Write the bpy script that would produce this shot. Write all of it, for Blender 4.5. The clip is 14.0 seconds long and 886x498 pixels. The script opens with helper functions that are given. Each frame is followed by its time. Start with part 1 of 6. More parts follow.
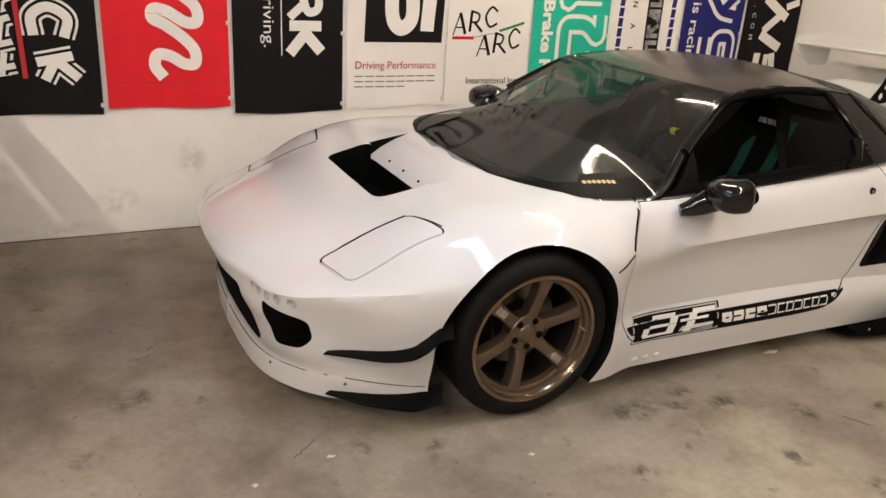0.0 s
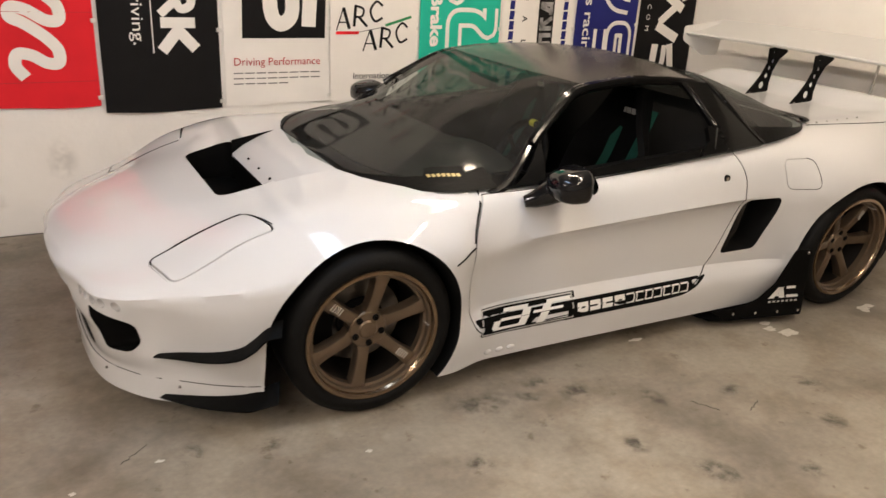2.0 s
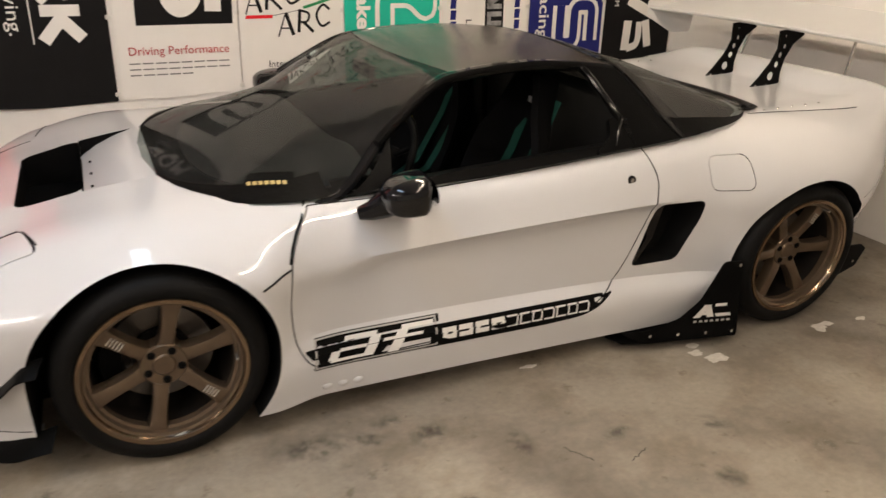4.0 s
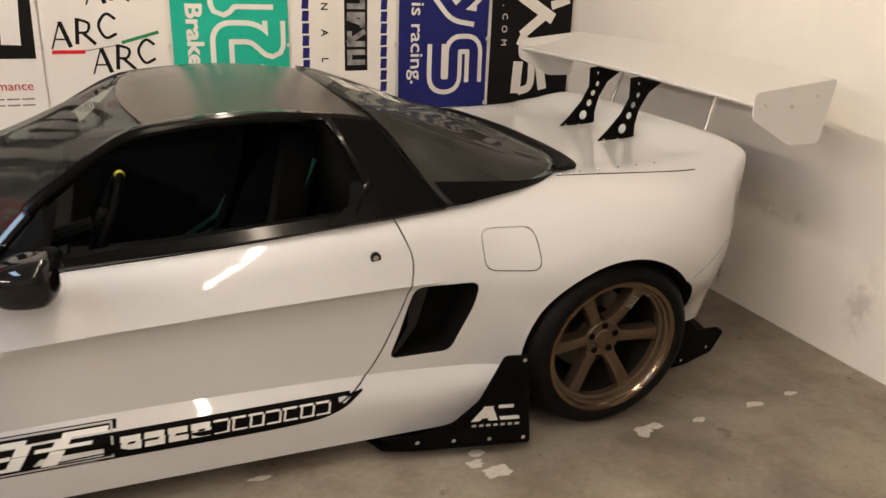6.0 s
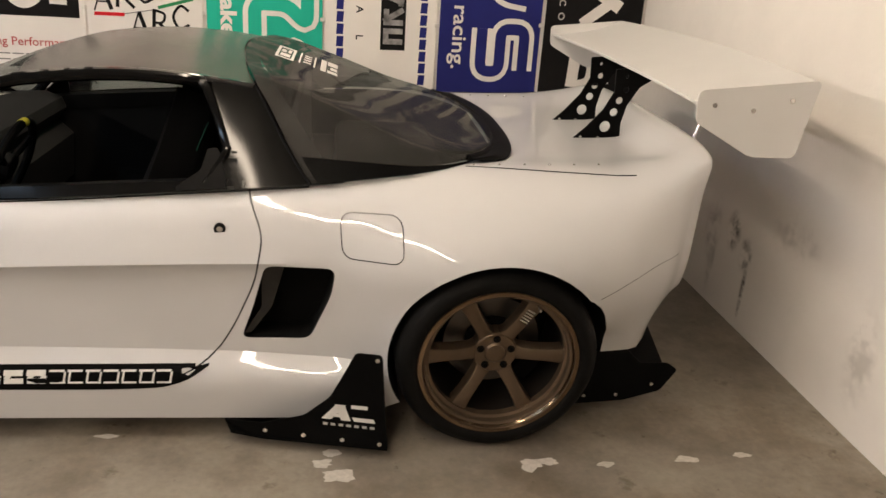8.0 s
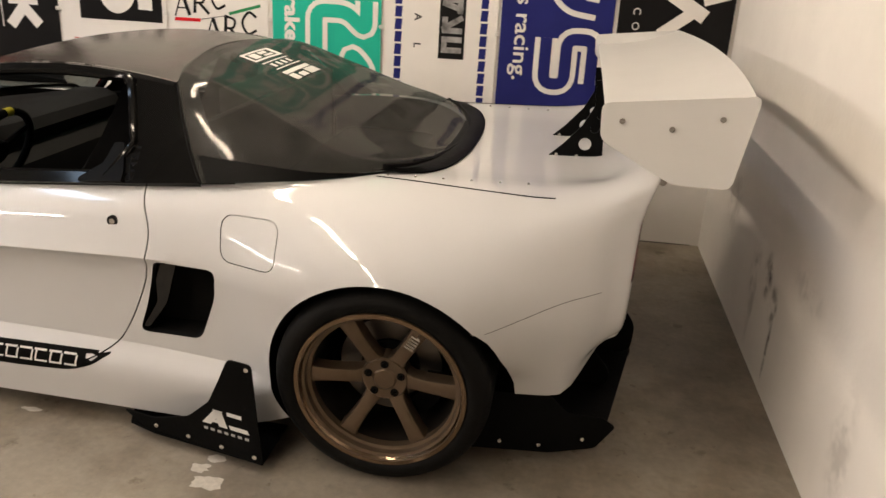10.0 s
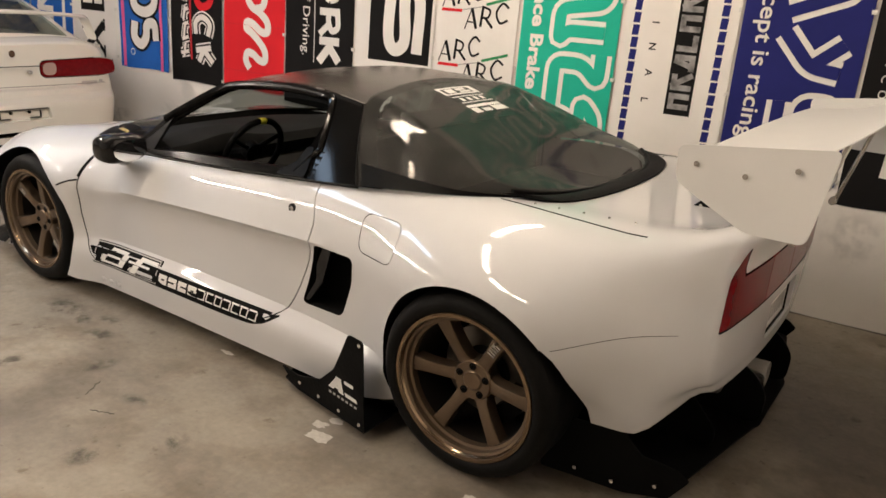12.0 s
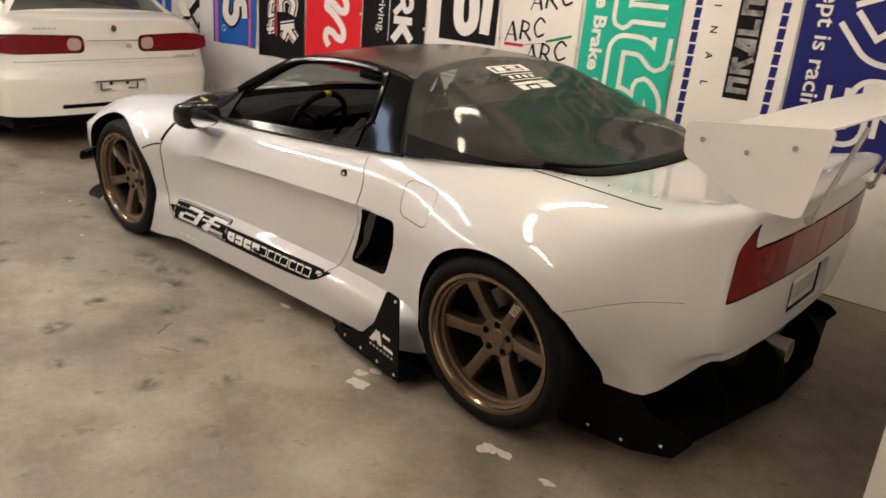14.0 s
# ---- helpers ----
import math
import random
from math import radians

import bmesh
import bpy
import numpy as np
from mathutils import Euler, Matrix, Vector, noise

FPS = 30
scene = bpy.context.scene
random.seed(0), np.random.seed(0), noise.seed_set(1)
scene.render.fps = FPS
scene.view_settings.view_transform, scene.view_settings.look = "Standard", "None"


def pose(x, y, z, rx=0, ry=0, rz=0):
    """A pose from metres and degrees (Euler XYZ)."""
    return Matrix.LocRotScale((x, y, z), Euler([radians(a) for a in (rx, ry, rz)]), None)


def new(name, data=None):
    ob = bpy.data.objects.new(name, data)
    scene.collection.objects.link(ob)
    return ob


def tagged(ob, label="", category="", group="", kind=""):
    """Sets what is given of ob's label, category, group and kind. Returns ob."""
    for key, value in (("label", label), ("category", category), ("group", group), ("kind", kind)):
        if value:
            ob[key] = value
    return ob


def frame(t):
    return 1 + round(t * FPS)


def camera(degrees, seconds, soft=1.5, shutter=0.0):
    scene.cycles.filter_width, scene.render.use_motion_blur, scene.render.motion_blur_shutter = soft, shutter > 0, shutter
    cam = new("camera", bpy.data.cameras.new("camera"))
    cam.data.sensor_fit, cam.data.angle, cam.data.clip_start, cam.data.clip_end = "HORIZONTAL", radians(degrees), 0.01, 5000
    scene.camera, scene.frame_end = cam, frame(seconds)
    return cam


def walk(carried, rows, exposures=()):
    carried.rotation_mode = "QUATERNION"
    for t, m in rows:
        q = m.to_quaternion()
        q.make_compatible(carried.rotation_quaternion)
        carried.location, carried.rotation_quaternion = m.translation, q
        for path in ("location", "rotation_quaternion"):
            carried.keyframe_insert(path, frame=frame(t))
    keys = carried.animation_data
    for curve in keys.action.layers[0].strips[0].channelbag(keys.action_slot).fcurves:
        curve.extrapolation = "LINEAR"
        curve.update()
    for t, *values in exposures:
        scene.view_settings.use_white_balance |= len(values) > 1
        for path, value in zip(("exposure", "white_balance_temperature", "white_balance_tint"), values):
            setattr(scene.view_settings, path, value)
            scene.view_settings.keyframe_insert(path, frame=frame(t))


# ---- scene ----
from mathutils.bvhtree import BVHTree

cam = camera(59.4, 14.0, shutter=0.5)
METRES, EYE, TILT, LEAN, TURN = 5.535, 1.53, 0.0, 0.0, -26.4
ROWS = [
    (0.0, 0.0, 0.0, 0.0, 1.24, -20.3, -3.36),
    (0.5, 0.0037, 0.0005, -0.0002, 0.82, -20.58, -3.12),
    (1.0, 0.0168, 0.0034, -0.0001, 0.04, -21.07, -2.25),
    (1.5, 0.0478, 0.0036, 0.0026, -1.55, -21.03, -2.32),
    (2.0, 0.0792, 0.0034, 0.0027, -1.84, -20.43, -2.88),
    (4.5, 0.2612, 0.1157, 0.001, 2.62, -22.1, -0.96),
    (5.0, 0.2993, 0.156, 0.0034, 1.24, -19.66, -0.32),
    (5.5, 0.3383, 0.1767, 0.0017, 1.22, -19.0, -0.44),
    (6.0, 0.3887, 0.1892, 0.0024, 4.0, -19.69, -1.88),
    (6.5, 0.43, 0.2115, -0.0021, 6.5, -19.49, -1.7),
    (7.0, 0.4745, 0.2393, -0.0023, 8.84, -19.32, -1.64),
    (7.5, 0.5179, 0.2504, -0.0051, 15.17, -19.94, -3.09),
    (8.0, 0.5607, 0.2602, -0.0065, 19.71, -20.61, -3.6),
    (10.5, 0.7299, 0.3954, -0.0084, 42.37, -20.24, -3.88),
    (11.0, 0.7615, 0.4168, -0.012, 50.05, -19.98, -5.2),
    (11.5, 0.7934, 0.4279, -0.0119, 58.41, -19.55, -4.76),
    (12.0, 0.8086, 0.423, -0.0104, 61.08, -17.55, -4.46),
    (12.5, 0.8289, 0.4193, -0.0106, 64.23, -16.55, -4.84),
    (13.0, 0.8447, 0.4214, -0.0051, 73.85, -20.39, -3.0),
    (13.5, 0.8544, 0.432, -0.0072, 70.36, -20.8, -6.31),
    (14.0, 0.8562, 0.4362, -0.0073, 67.93, -19.38, -4.86),
]
walk(cam, [(t, pose(0, 0, EYE, TILT, LEAN, TURN) @ pose(METRES * x, METRES * y, METRES * z, 90 + pitch, roll, yaw)) for t, x, y, z, yaw, pitch, roll in ROWS],
     [(0.0, 0.0), (2.2, 0.0), (4.5, -0.11), (7.0, -0.11), (10.3, 0.0), (14.0, 0.0)])

# ---------------------------------------------------------------- light
world = bpy.data.worlds.new("garage_air")
world.use_nodes = True
world.node_tree.nodes["Background"].inputs[0].default_value = (0.9, 0.95, 1.0, 1)
world.node_tree.nodes["Background"].inputs[1].default_value = 0.001
scene.world = world
scene.view_settings.exposure = 0.0
LAMP_W, LAMP_FILL, PANEL = 100.0, 185.0, 14.0        # glow of the warm tubes, the added cool fill tubes and the flat panel


# ---------------------------------------------------------------- materials
def mat(name, color, rough=0.5, metal=0.0, coat=0.0, noise_amt=0.0, noise_scale=8.0, bump=0.0, bump_scale=60.0, color2=None, rough_var=0.0, transmission=0.0, emit=0.0, sheen=0.0, spec=0.5):
    m = bpy.data.materials.new(name)
    m.use_nodes = True
    nt = m.node_tree
    b = nt.nodes["Principled BSDF"]
    b.inputs["Base Color"].default_value = (*color, 1)
    b.inputs["Roughness"].default_value = rough
    b.inputs["Metallic"].default_value = metal
    b.inputs["Coat Weight"].default_value = coat
    b.inputs["Coat Roughness"].default_value = 0.035
    b.inputs["Transmission Weight"].default_value = transmission
    b.inputs["Sheen Weight"].default_value = sheen
    b.inputs["Specular IOR Level"].default_value = spec
    if emit:
        b.inputs["Emission Color"].default_value = (*color, 1)
        b.inputs["Emission Strength"].default_value = emit
    co = nt.nodes.new("ShaderNodeTexCoord")
    if noise_amt or color2:
        n = nt.nodes.new("ShaderNodeTexNoise")
        n.inputs["Scale"].default_value, n.inputs["Detail"].default_value, n.inputs["Roughness"].default_value = noise_scale, 6, 0.6
        nt.links.new(co.outputs["Object"], n.inputs["Vector"])
        r = nt.nodes.new("ShaderNodeValToRGB")
        r.color_ramp.elements[0].position, r.color_ramp.elements[1].position = 0.35, 0.65
        c2 = color2 or tuple(c * (1 - noise_amt) for c in color)
        r.color_ramp.elements[0].color, r.color_ramp.elements[1].color = (*c2, 1), (*color, 1)
        nt.links.new(n.outputs["Fac"], r.inputs["Fac"])
        nt.links.new(r.outputs["Color"], b.inputs["Base Color"])
        if rough_var:
            mr = nt.nodes.new("ShaderNodeMapRange")
            mr.inputs["To Min"].default_value, mr.inputs["To Max"].default_value = rough + rough_var, max(0.02, rough - rough_var)
            nt.links.new(n.outputs["Fac"], mr.inputs["Value"])
            nt.links.new(mr.outputs["Result"], b.inputs["Roughness"])
    if bump:
        n2 = nt.nodes.new("ShaderNodeTexNoise")
        n2.inputs["Scale"].default_value, n2.inputs["Detail"].default_value = bump_scale, 4
        nt.links.new(co.outputs["Object"], n2.inputs["Vector"])
        bp = nt.nodes.new("ShaderNodeBump")
        bp.inputs["Strength"].default_value, bp.inputs["Distance"].default_value = bump, 0.01
        nt.links.new(n2.outputs["Fac"], bp.inputs["Height"])
        nt.links.new(bp.outputs["Normal"], b.inputs["Normal"])
    return m


def floor_material():
    m = mat("worn_concrete", (0.3, 0.27, 0.23), 0.55)
    nt = m.node_tree
    b = nt.nodes["Principled BSDF"]
    co = nt.nodes.new("ShaderNodeTexCoord")
    def tex(scale, detail, lo, hi, c0, c1):
        n = nt.nodes.new("ShaderNodeTexNoise")
        n.inputs["Scale"].default_value, n.inputs["Detail"].default_value, n.inputs["Roughness"].default_value = scale, detail, 0.62
        nt.links.new(co.outputs["Object"], n.inputs["Vector"])
        r = nt.nodes.new("ShaderNodeValToRGB")
        r.color_ramp.elements[0].position, r.color_ramp.elements[1].position = lo, hi
        r.color_ramp.elements[0].color, r.color_ramp.elements[1].color = (*c0, 1), (*c1, 1)
        nt.links.new(n.outputs["Fac"], r.inputs["Fac"])
        return n, r
    n1, base = tex(1.1, 9, 0.36, 0.64, (0.18, 0.157, 0.128), (0.335, 0.295, 0.238))
    n2, stain = tex(3.1, 6, 0.33, 0.55, (0.66, 0.62, 0.57), (1, 1, 1))
    n3, fine = tex(38, 6, 0.3, 0.7, (0.86, 0.86, 0.86), (1.08, 1.07, 1.05))
    n4, specks = tex(8.5, 5, 0.30, 0.37, (0.62, 0.58, 0.53), (1, 1, 1))
    n5, flecks = tex(21, 3, 0.27, 0.33, (0.66, 0.62, 0.58), (1, 1, 1))
    mixes = []
    for src in (stain, fine, specks, flecks):
        mx = nt.nodes.new("ShaderNodeMixRGB")
        mx.blend_type = "MULTIPLY"
        mx.inputs["Fac"].default_value = 1.0
        nt.links.new((mixes[-1] if mixes else base).outputs["Color"], mx.inputs["Color1"])
        nt.links.new(src.outputs["Color"], mx.inputs["Color2"])
        mixes.append(mx)
    nt.links.new(mixes[-1].outputs["Color"], b.inputs["Base Color"])
    mr = nt.nodes.new("ShaderNodeMapRange")
    mr.inputs["To Min"].default_value, mr.inputs["To Max"].default_value = 0.38, 0.7
    nt.links.new(n1.outputs["Fac"], mr.inputs["Value"])
    nt.links.new(mr.outputs["Result"], b.inputs["Roughness"])
    bp = nt.nodes.new("ShaderNodeBump")
    bp.inputs["Strength"].default_value, bp.inputs["Distance"].default_value = 0.25, 0.004
    nt.links.new(n3.outputs["Fac"], bp.inputs["Height"])
    nt.links.new(bp.outputs["Normal"], b.inputs["Normal"])
    return m


def glass_material(name, tint, dark, rough=0.02, ior=1.5, dust=0.014, gloss=0.8):
    """Tinted car glass: a clear sheet that lets part of the light straight through, with a sharp reflection."""
    m = bpy.data.materials.new(name)
    m.use_nodes = True
    nt = m.node_tree
    nt.nodes.remove(nt.nodes["Principled BSDF"])
    out = nt.nodes["Material Output"]
    tr = nt.nodes.new("ShaderNodeBsdfTransparent")
    tr.inputs[0].default_value = (*[c * dark for c in tint], 1)
    gl = nt.nodes.new("ShaderNodeBsdfGlossy")
    gl.inputs["Roughness"].default_value = rough
    fr = nt.nodes.new("ShaderNodeFresnel")
    fr.inputs["IOR"].default_value = ior
    mx = nt.nodes.new("ShaderNodeMixShader")
    less = nt.nodes.new("ShaderNodeMath")
    less.operation = "MULTIPLY"
    less.inputs[1].default_value = gloss
    nt.links.new(fr.outputs[0], less.inputs[0])
    nt.links.new(less.outputs[0], mx.inputs[0])
    nt.links.new(tr.outputs[0], mx.inputs[1])
    nt.links.new(gl.outputs[0], mx.inputs[2])
    du = nt.nodes.new("ShaderNodeBsdfDiffuse")
    du.inputs["Color"].default_value = (0.45, 0.43, 0.40, 1)
    co = nt.nodes.new("ShaderNodeTexCoord")
    no = nt.nodes.new("ShaderNodeTexNoise")
    no.inputs["Scale"].default_value, no.inputs["Detail"].default_value = 7.0, 6.0
    nt.links.new(co.outputs["Object"], no.inputs["Vector"])
    mr = nt.nodes.new("ShaderNodeMapRange")
    mr.inputs["From Min"].default_value, mr.inputs["From Max"].default_value = 0.35, 0.7
    mr.inputs["To Min"].default_value, mr.inputs["To Max"].default_value = dust * 0.6, dust * 1.5
    nt.links.new(no.outputs["Fac"], mr.inputs["Value"])
    dm = nt.nodes.new("ShaderNodeMixShader")
    nt.links.new(mr.outputs["Result"], dm.inputs[0])
    nt.links.new(mx.outputs[0], dm.inputs[1])
    nt.links.new(du.outputs[0], dm.inputs[2])
    nt.links.new(dm.outputs[0], out.inputs["Surface"])
    return m


M_WING = mat("satin_white_wing_paint", (0.66, 0.655, 0.64), 0.6, noise_amt=0.03, noise_scale=4)
M_WHITE = mat("pearl_white_paint", (0.61, 0.61, 0.615), 0.45, coat=1.0, noise_amt=0.02, noise_scale=3, spec=0.2)
M_BLACK = mat("gloss_black_paint", (0.006, 0.006, 0.007), 0.05)
M_ROOF = mat("hazed_black_roof_paint", (0.034, 0.029, 0.025), 0.25, noise_amt=0.22, noise_scale=3, rough_var=0.02)
M_PILLAR = mat("black_pillar_paint", (0.004, 0.004, 0.004), 0.09, spec=0.12)
M_FRAME = mat("gloss_black_window_frame", (0.004, 0.004, 0.004), 0.12, spec=0.17)
M_TRIM = mat("matt_black_plastic", (0.0035, 0.0035, 0.0035), 0.45, noise_amt=0.3, bump=0.1, spec=0.05)
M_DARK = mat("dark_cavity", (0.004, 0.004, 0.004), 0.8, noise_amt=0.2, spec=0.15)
M_RUBBER = mat("tyre_rubber", (0.0055, 0.0053, 0.005), 0.6, noise_amt=0.35, noise_scale=14, bump=0.15, spec=0.12)
# the wheel bronze again, darkened to paint in the shade deep inside the rim
M_BARREL_SHADE = mat("shaded_bronze_barrel", (0.012, 0.0095, 0.0075), 0.5, metal=0.3)
M_BRONZE = mat("bronze_wheel_paint", (0.165, 0.12, 0.082), 0.33, metal=0.7, noise_amt=0.12, noise_scale=20)
M_LIP = mat("machined_bronze_lip", (0.27, 0.195, 0.13), 0.2, metal=1.0)
M_STEEL = mat("brushed_steel", (0.62, 0.60, 0.57), 0.25, metal=0.85)
M_IRON = mat("brake_disc_iron", (0.16, 0.15, 0.14), 0.4, metal=1.0)
M_FLOOR = floor_material()
M_WALL = mat("white_painted_concrete_wall", (0.87, 0.84, 0.80), 0.75, noise_amt=0.07, noise_scale=2.2, bump=0.12, bump_scale=35)
# grey of the unseen walls, set pale to throw fill light on the flank
M_BOUNCE_WALL = mat("unseen_wall_bounce_grey", (0.55, 0.535, 0.51), 0.8, noise_amt=0.2, noise_scale=3, bump=0.1)
M_CEIL = mat("dull_grey_ceiling", (0.34, 0.33, 0.31), 0.8, noise_amt=0.06)
M_GLASS = glass_material("clear_windscreen_glass", (0.85, 0.95, 0.9), 0.5, 0.065, 1.5, 0.03, 0.5)
M_TINT = glass_material("tinted_rear_glass", (0.8, 0.92, 0.88), 0.36, 0.07, 1.45, 0.07, 0.4)
M_CLOTHW = mat("white_banner_cloth", (0.84, 0.81, 0.77), 0.8, noise_amt=0.05, noise_scale=4, bump=0.1, bump_scale=200)
M_CLOTHK = mat("black_banner_cloth", (0.009, 0.0085, 0.009), 0.8, noise_amt=0.2, noise_scale=5, bump=0.1, bump_scale=200, spec=0.15)
M_CLOTHR = mat("red_banner_cloth", (0.72, 0.02, 0.03), 0.8, noise_amt=0.08, noise_scale=5, bump=0.1, bump_scale=200, spec=0.2)
M_CLOTHB = mat("navy_banner_cloth", (0.018, 0.022, 0.16), 0.8, noise_amt=0.12, noise_scale=5, bump=0.1, bump_scale=200, spec=0.2)
M_CLOTHL = mat("blue_banner_cloth", (0.02, 0.13, 0.5), 0.8, noise_amt=0.1, noise_scale=5, bump=0.1, bump_scale=200, spec=0.2)
M_CLOTHG = mat("green_banner_cloth", (0.02, 0.47, 0.33), 0.8, noise_amt=0.08, noise_scale=5, bump=0.1, bump_scale=200, spec=0.2)


# ---------------------------------------------------------------- mesh helpers
def finish(name, me, material, parent=None, label="", smooth=35):
    if not len(me.materials):
        me.materials.append(material)
    if smooth:
        me.polygons.foreach_set("use_smooth", [True] * len(me.polygons))
        me.set_sharp_from_angle(angle=radians(smooth))
    ob = new(name, me)
    ob.parent = parent
    if label:
        tagged(ob, label)
    return ob


def part(name, bm, material, parent=None, label="", smooth=35):
    """Links a bmesh as one mesh object under a thing or a part."""
    me = bpy.data.meshes.new(name)
    bm.to_mesh(me)
    bm.free()
    return finish(name, me, material, parent, label, smooth)


def thing(name, x, y, z, label, category, group="", kind="", rz=0.0):
    ob = new(name)
    ob.matrix_basis = pose(x, y, z, 0, 0, rz)
    ob.empty_display_size = 0.1
    return tagged(ob, label, category, group, kind)


def box(bm, lo, hi, bevel=0.0, m=None):
    c = [(a + b) / 2 for a, b in zip(lo, hi)]
    s = [abs(b - a) for a, b in zip(lo, hi)]
    r = bmesh.ops.create_cube(bm, size=1.0, matrix=(m or Matrix()) @ Matrix.Translation(c) @ Matrix.Diagonal((*s, 1)))
    if bevel:
        es = {e for v in r["verts"] for e in v.link_edges}
        bmesh.ops.bevel(bm, geom=list(es), offset=bevel, segments=2, affect="EDGES", profile=0.6)
    return bm


def boxm(lo, hi, bevel=0.0, m=None):
    return box(bmesh.new(), lo, hi, bevel, m)


def cyl(bm, p, q, r, r2=None, seg=16):
    p, q = Vector(p), Vector(q)
    d = q - p
    m = Matrix.Translation((p + q) / 2) @ d.to_track_quat("Z", "Y").to_matrix().to_4x4()
    bmesh.ops.create_cone(bm, cap_ends=True, segments=seg, radius1=r, radius2=r if r2 is None else r2, depth=d.length, matrix=m)
    return bm


def prism(bm, pts, a, b):
    """A solid between two copies of a closed outline; a and b map an outline point to 3D."""
    va = [bm.verts.new(a(*p)) for p in pts]
    vb = [bm.verts.new(b(*p)) for p in pts]
    bm.faces.new(va)
    bm.faces.new(list(reversed(vb)))
    n = len(pts)
    for i in range(n):
        bm.faces.new((va[i], vb[i], vb[(i + 1) % n], va[(i + 1) % n]))
    bmesh.ops.recalc_face_normals(bm, faces=bm.faces)
    return bm


def tube(pts, r, seg=8, closed=False):
    """A round bar along a line of points."""
    bm = bmesh.new()
    pts = [Vector(p) for p in pts]
    n = len(pts)
    rings = []
    up = Vector((0, 0, 1))
    for i, p in enumerate(pts):
        d = (pts[(i + 1) % n] - pts[i - 1]) if closed else (pts[min(i + 1, n - 1)] - pts[max(i - 1, 0)])
        d.normalize()
        side = d.cross(up)
        if side.length < 0.1:
            side = d.cross(Vector((1, 0, 0)))
        side.normalize()
        nn = side.cross(d)
        rr = r[i] if isinstance(r, (list, tuple)) else r
        rings.append([bm.verts.new(p + rr * (math.cos(a) * side + math.sin(a) * nn)) for a in [2 * math.pi * k / seg for k in range(seg)]])
    for i in range(n if closed else n - 1):
        A, B = rings[i], rings[(i + 1) % n]
        for k in range(seg):
            bm.faces.new((A[k], A[(k + 1) % seg], B[(k + 1) % seg], B[k]))
    if not closed:
        bm.faces.new(list(reversed(rings[0])))
        bm.faces.new(rings[-1])
    bmesh.ops.recalc_face_normals(bm, faces=bm.faces)
    return bm


def revolve(profile, seg=64):
    """A closed (radius, depth) outline turned about the y axis."""
    bm = bmesh.new()
    rings = [[bm.verts.new((r * math.cos(a), d, r * math.sin(a))) for a in [2 * math.pi * k / seg for k in range(seg)]] for r, d in profile]
    n = len(rings)
    for i in range(n):
        A, B = rings[i], rings[(i + 1) % n]
        for k in range(seg):
            bm.faces.new((A[k], A[(k + 1) % seg], B[(k + 1) % seg], B[k]))
    bmesh.ops.recalc_face_normals(bm, faces=bm.faces)
    return bm


def sheet(rows, thick=0.0, flip=False):
    """A grid surface from rows of points, as a bmesh; thick gives it a back."""
    bm = bmesh.new()
    vs = [[bm.verts.new(p) for p in r] for r in rows]
    for i in range(len(vs) - 1):
        for j in range(len(vs[0]) - 1):
            q = (vs[i][j], vs[i + 1][j], vs[i + 1][j + 1], vs[i][j + 1])
            bm.faces.new(q if not flip else q[::-1])
    bmesh.ops.remove_doubles(bm, verts=bm.verts, dist=1e-5)
    bmesh.ops.recalc_face_normals(bm, faces=bm.faces)
    if thick:
        bmesh.ops.solidify(bm, geom=bm.faces[:], thickness=thick)
    return bm


def boolean(me, cutters, op="DIFFERENCE"):
    """The mesh me with bmesh solids cut out of it (or kept inside it); (solid, material number or None) pairs."""
    ob = new("work", me)
    for bm, number in cutters:
        cme = bpy.data.meshes.new("cutter")
        if number is not None:
            for f in bm.faces:
                f.material_index = number
        bm.to_mesh(cme)
        bm.free()
        for m in BODY_MATS:
            cme.materials.append(m)
        cob = new("cutter", cme)
        md = ob.modifiers.new("cut", "BOOLEAN")
        md.operation, md.object, md.solver, md.material_mode = op, cob, "EXACT", "INDEX"
        dg = bpy.context.evaluated_depsgraph_get()
        out = bpy.data.meshes.new_from_object(ob.evaluated_get(dg))
        ob.modifiers.clear()
        ob.data = out
        bpy.data.objects.remove(cob)
        bpy.data.meshes.remove(cme)
    res = ob.data
    bpy.data.objects.remove(ob)
    return res


BODY_MATS = [M_WHITE, M_DARK, M_BLACK, M_TRIM]
WHITE, DARK, GLOSS, TRIM = 0, 1, 2, 3


def pchip(keys):
    """A smooth monotone curve through (x, value) keys."""
    xs, ys = np.array([k[0] for k in keys], float), np.array([k[1] for k in keys], float)
    h, d = np.diff(xs), np.diff(ys) / np.diff(xs)
    m = np.zeros_like(ys)
    m[0], m[-1] = d[0], d[-1]
    for i in range(1, len(xs) - 1):
        m[i] = 0 if d[i - 1] * d[i] <= 0 else 2 * d[i - 1] * d[i] / (d[i - 1] + d[i])
    def f(x):
        x = min(max(x, xs[0]), xs[-1])
        i = min(int(np.searchsorted(xs, x, "right")) - 1, len(h) - 1)
        t = (x - xs[i]) / h[i]
        return float((1 + 2 * t) * (1 - t) ** 2 * ys[i] + t * (1 - t) ** 2 * h[i] * m[i] + t * t * (3 - 2 * t) * ys[i + 1] + t * t * (t - 1) * h[i] * m[i + 1])
    return f


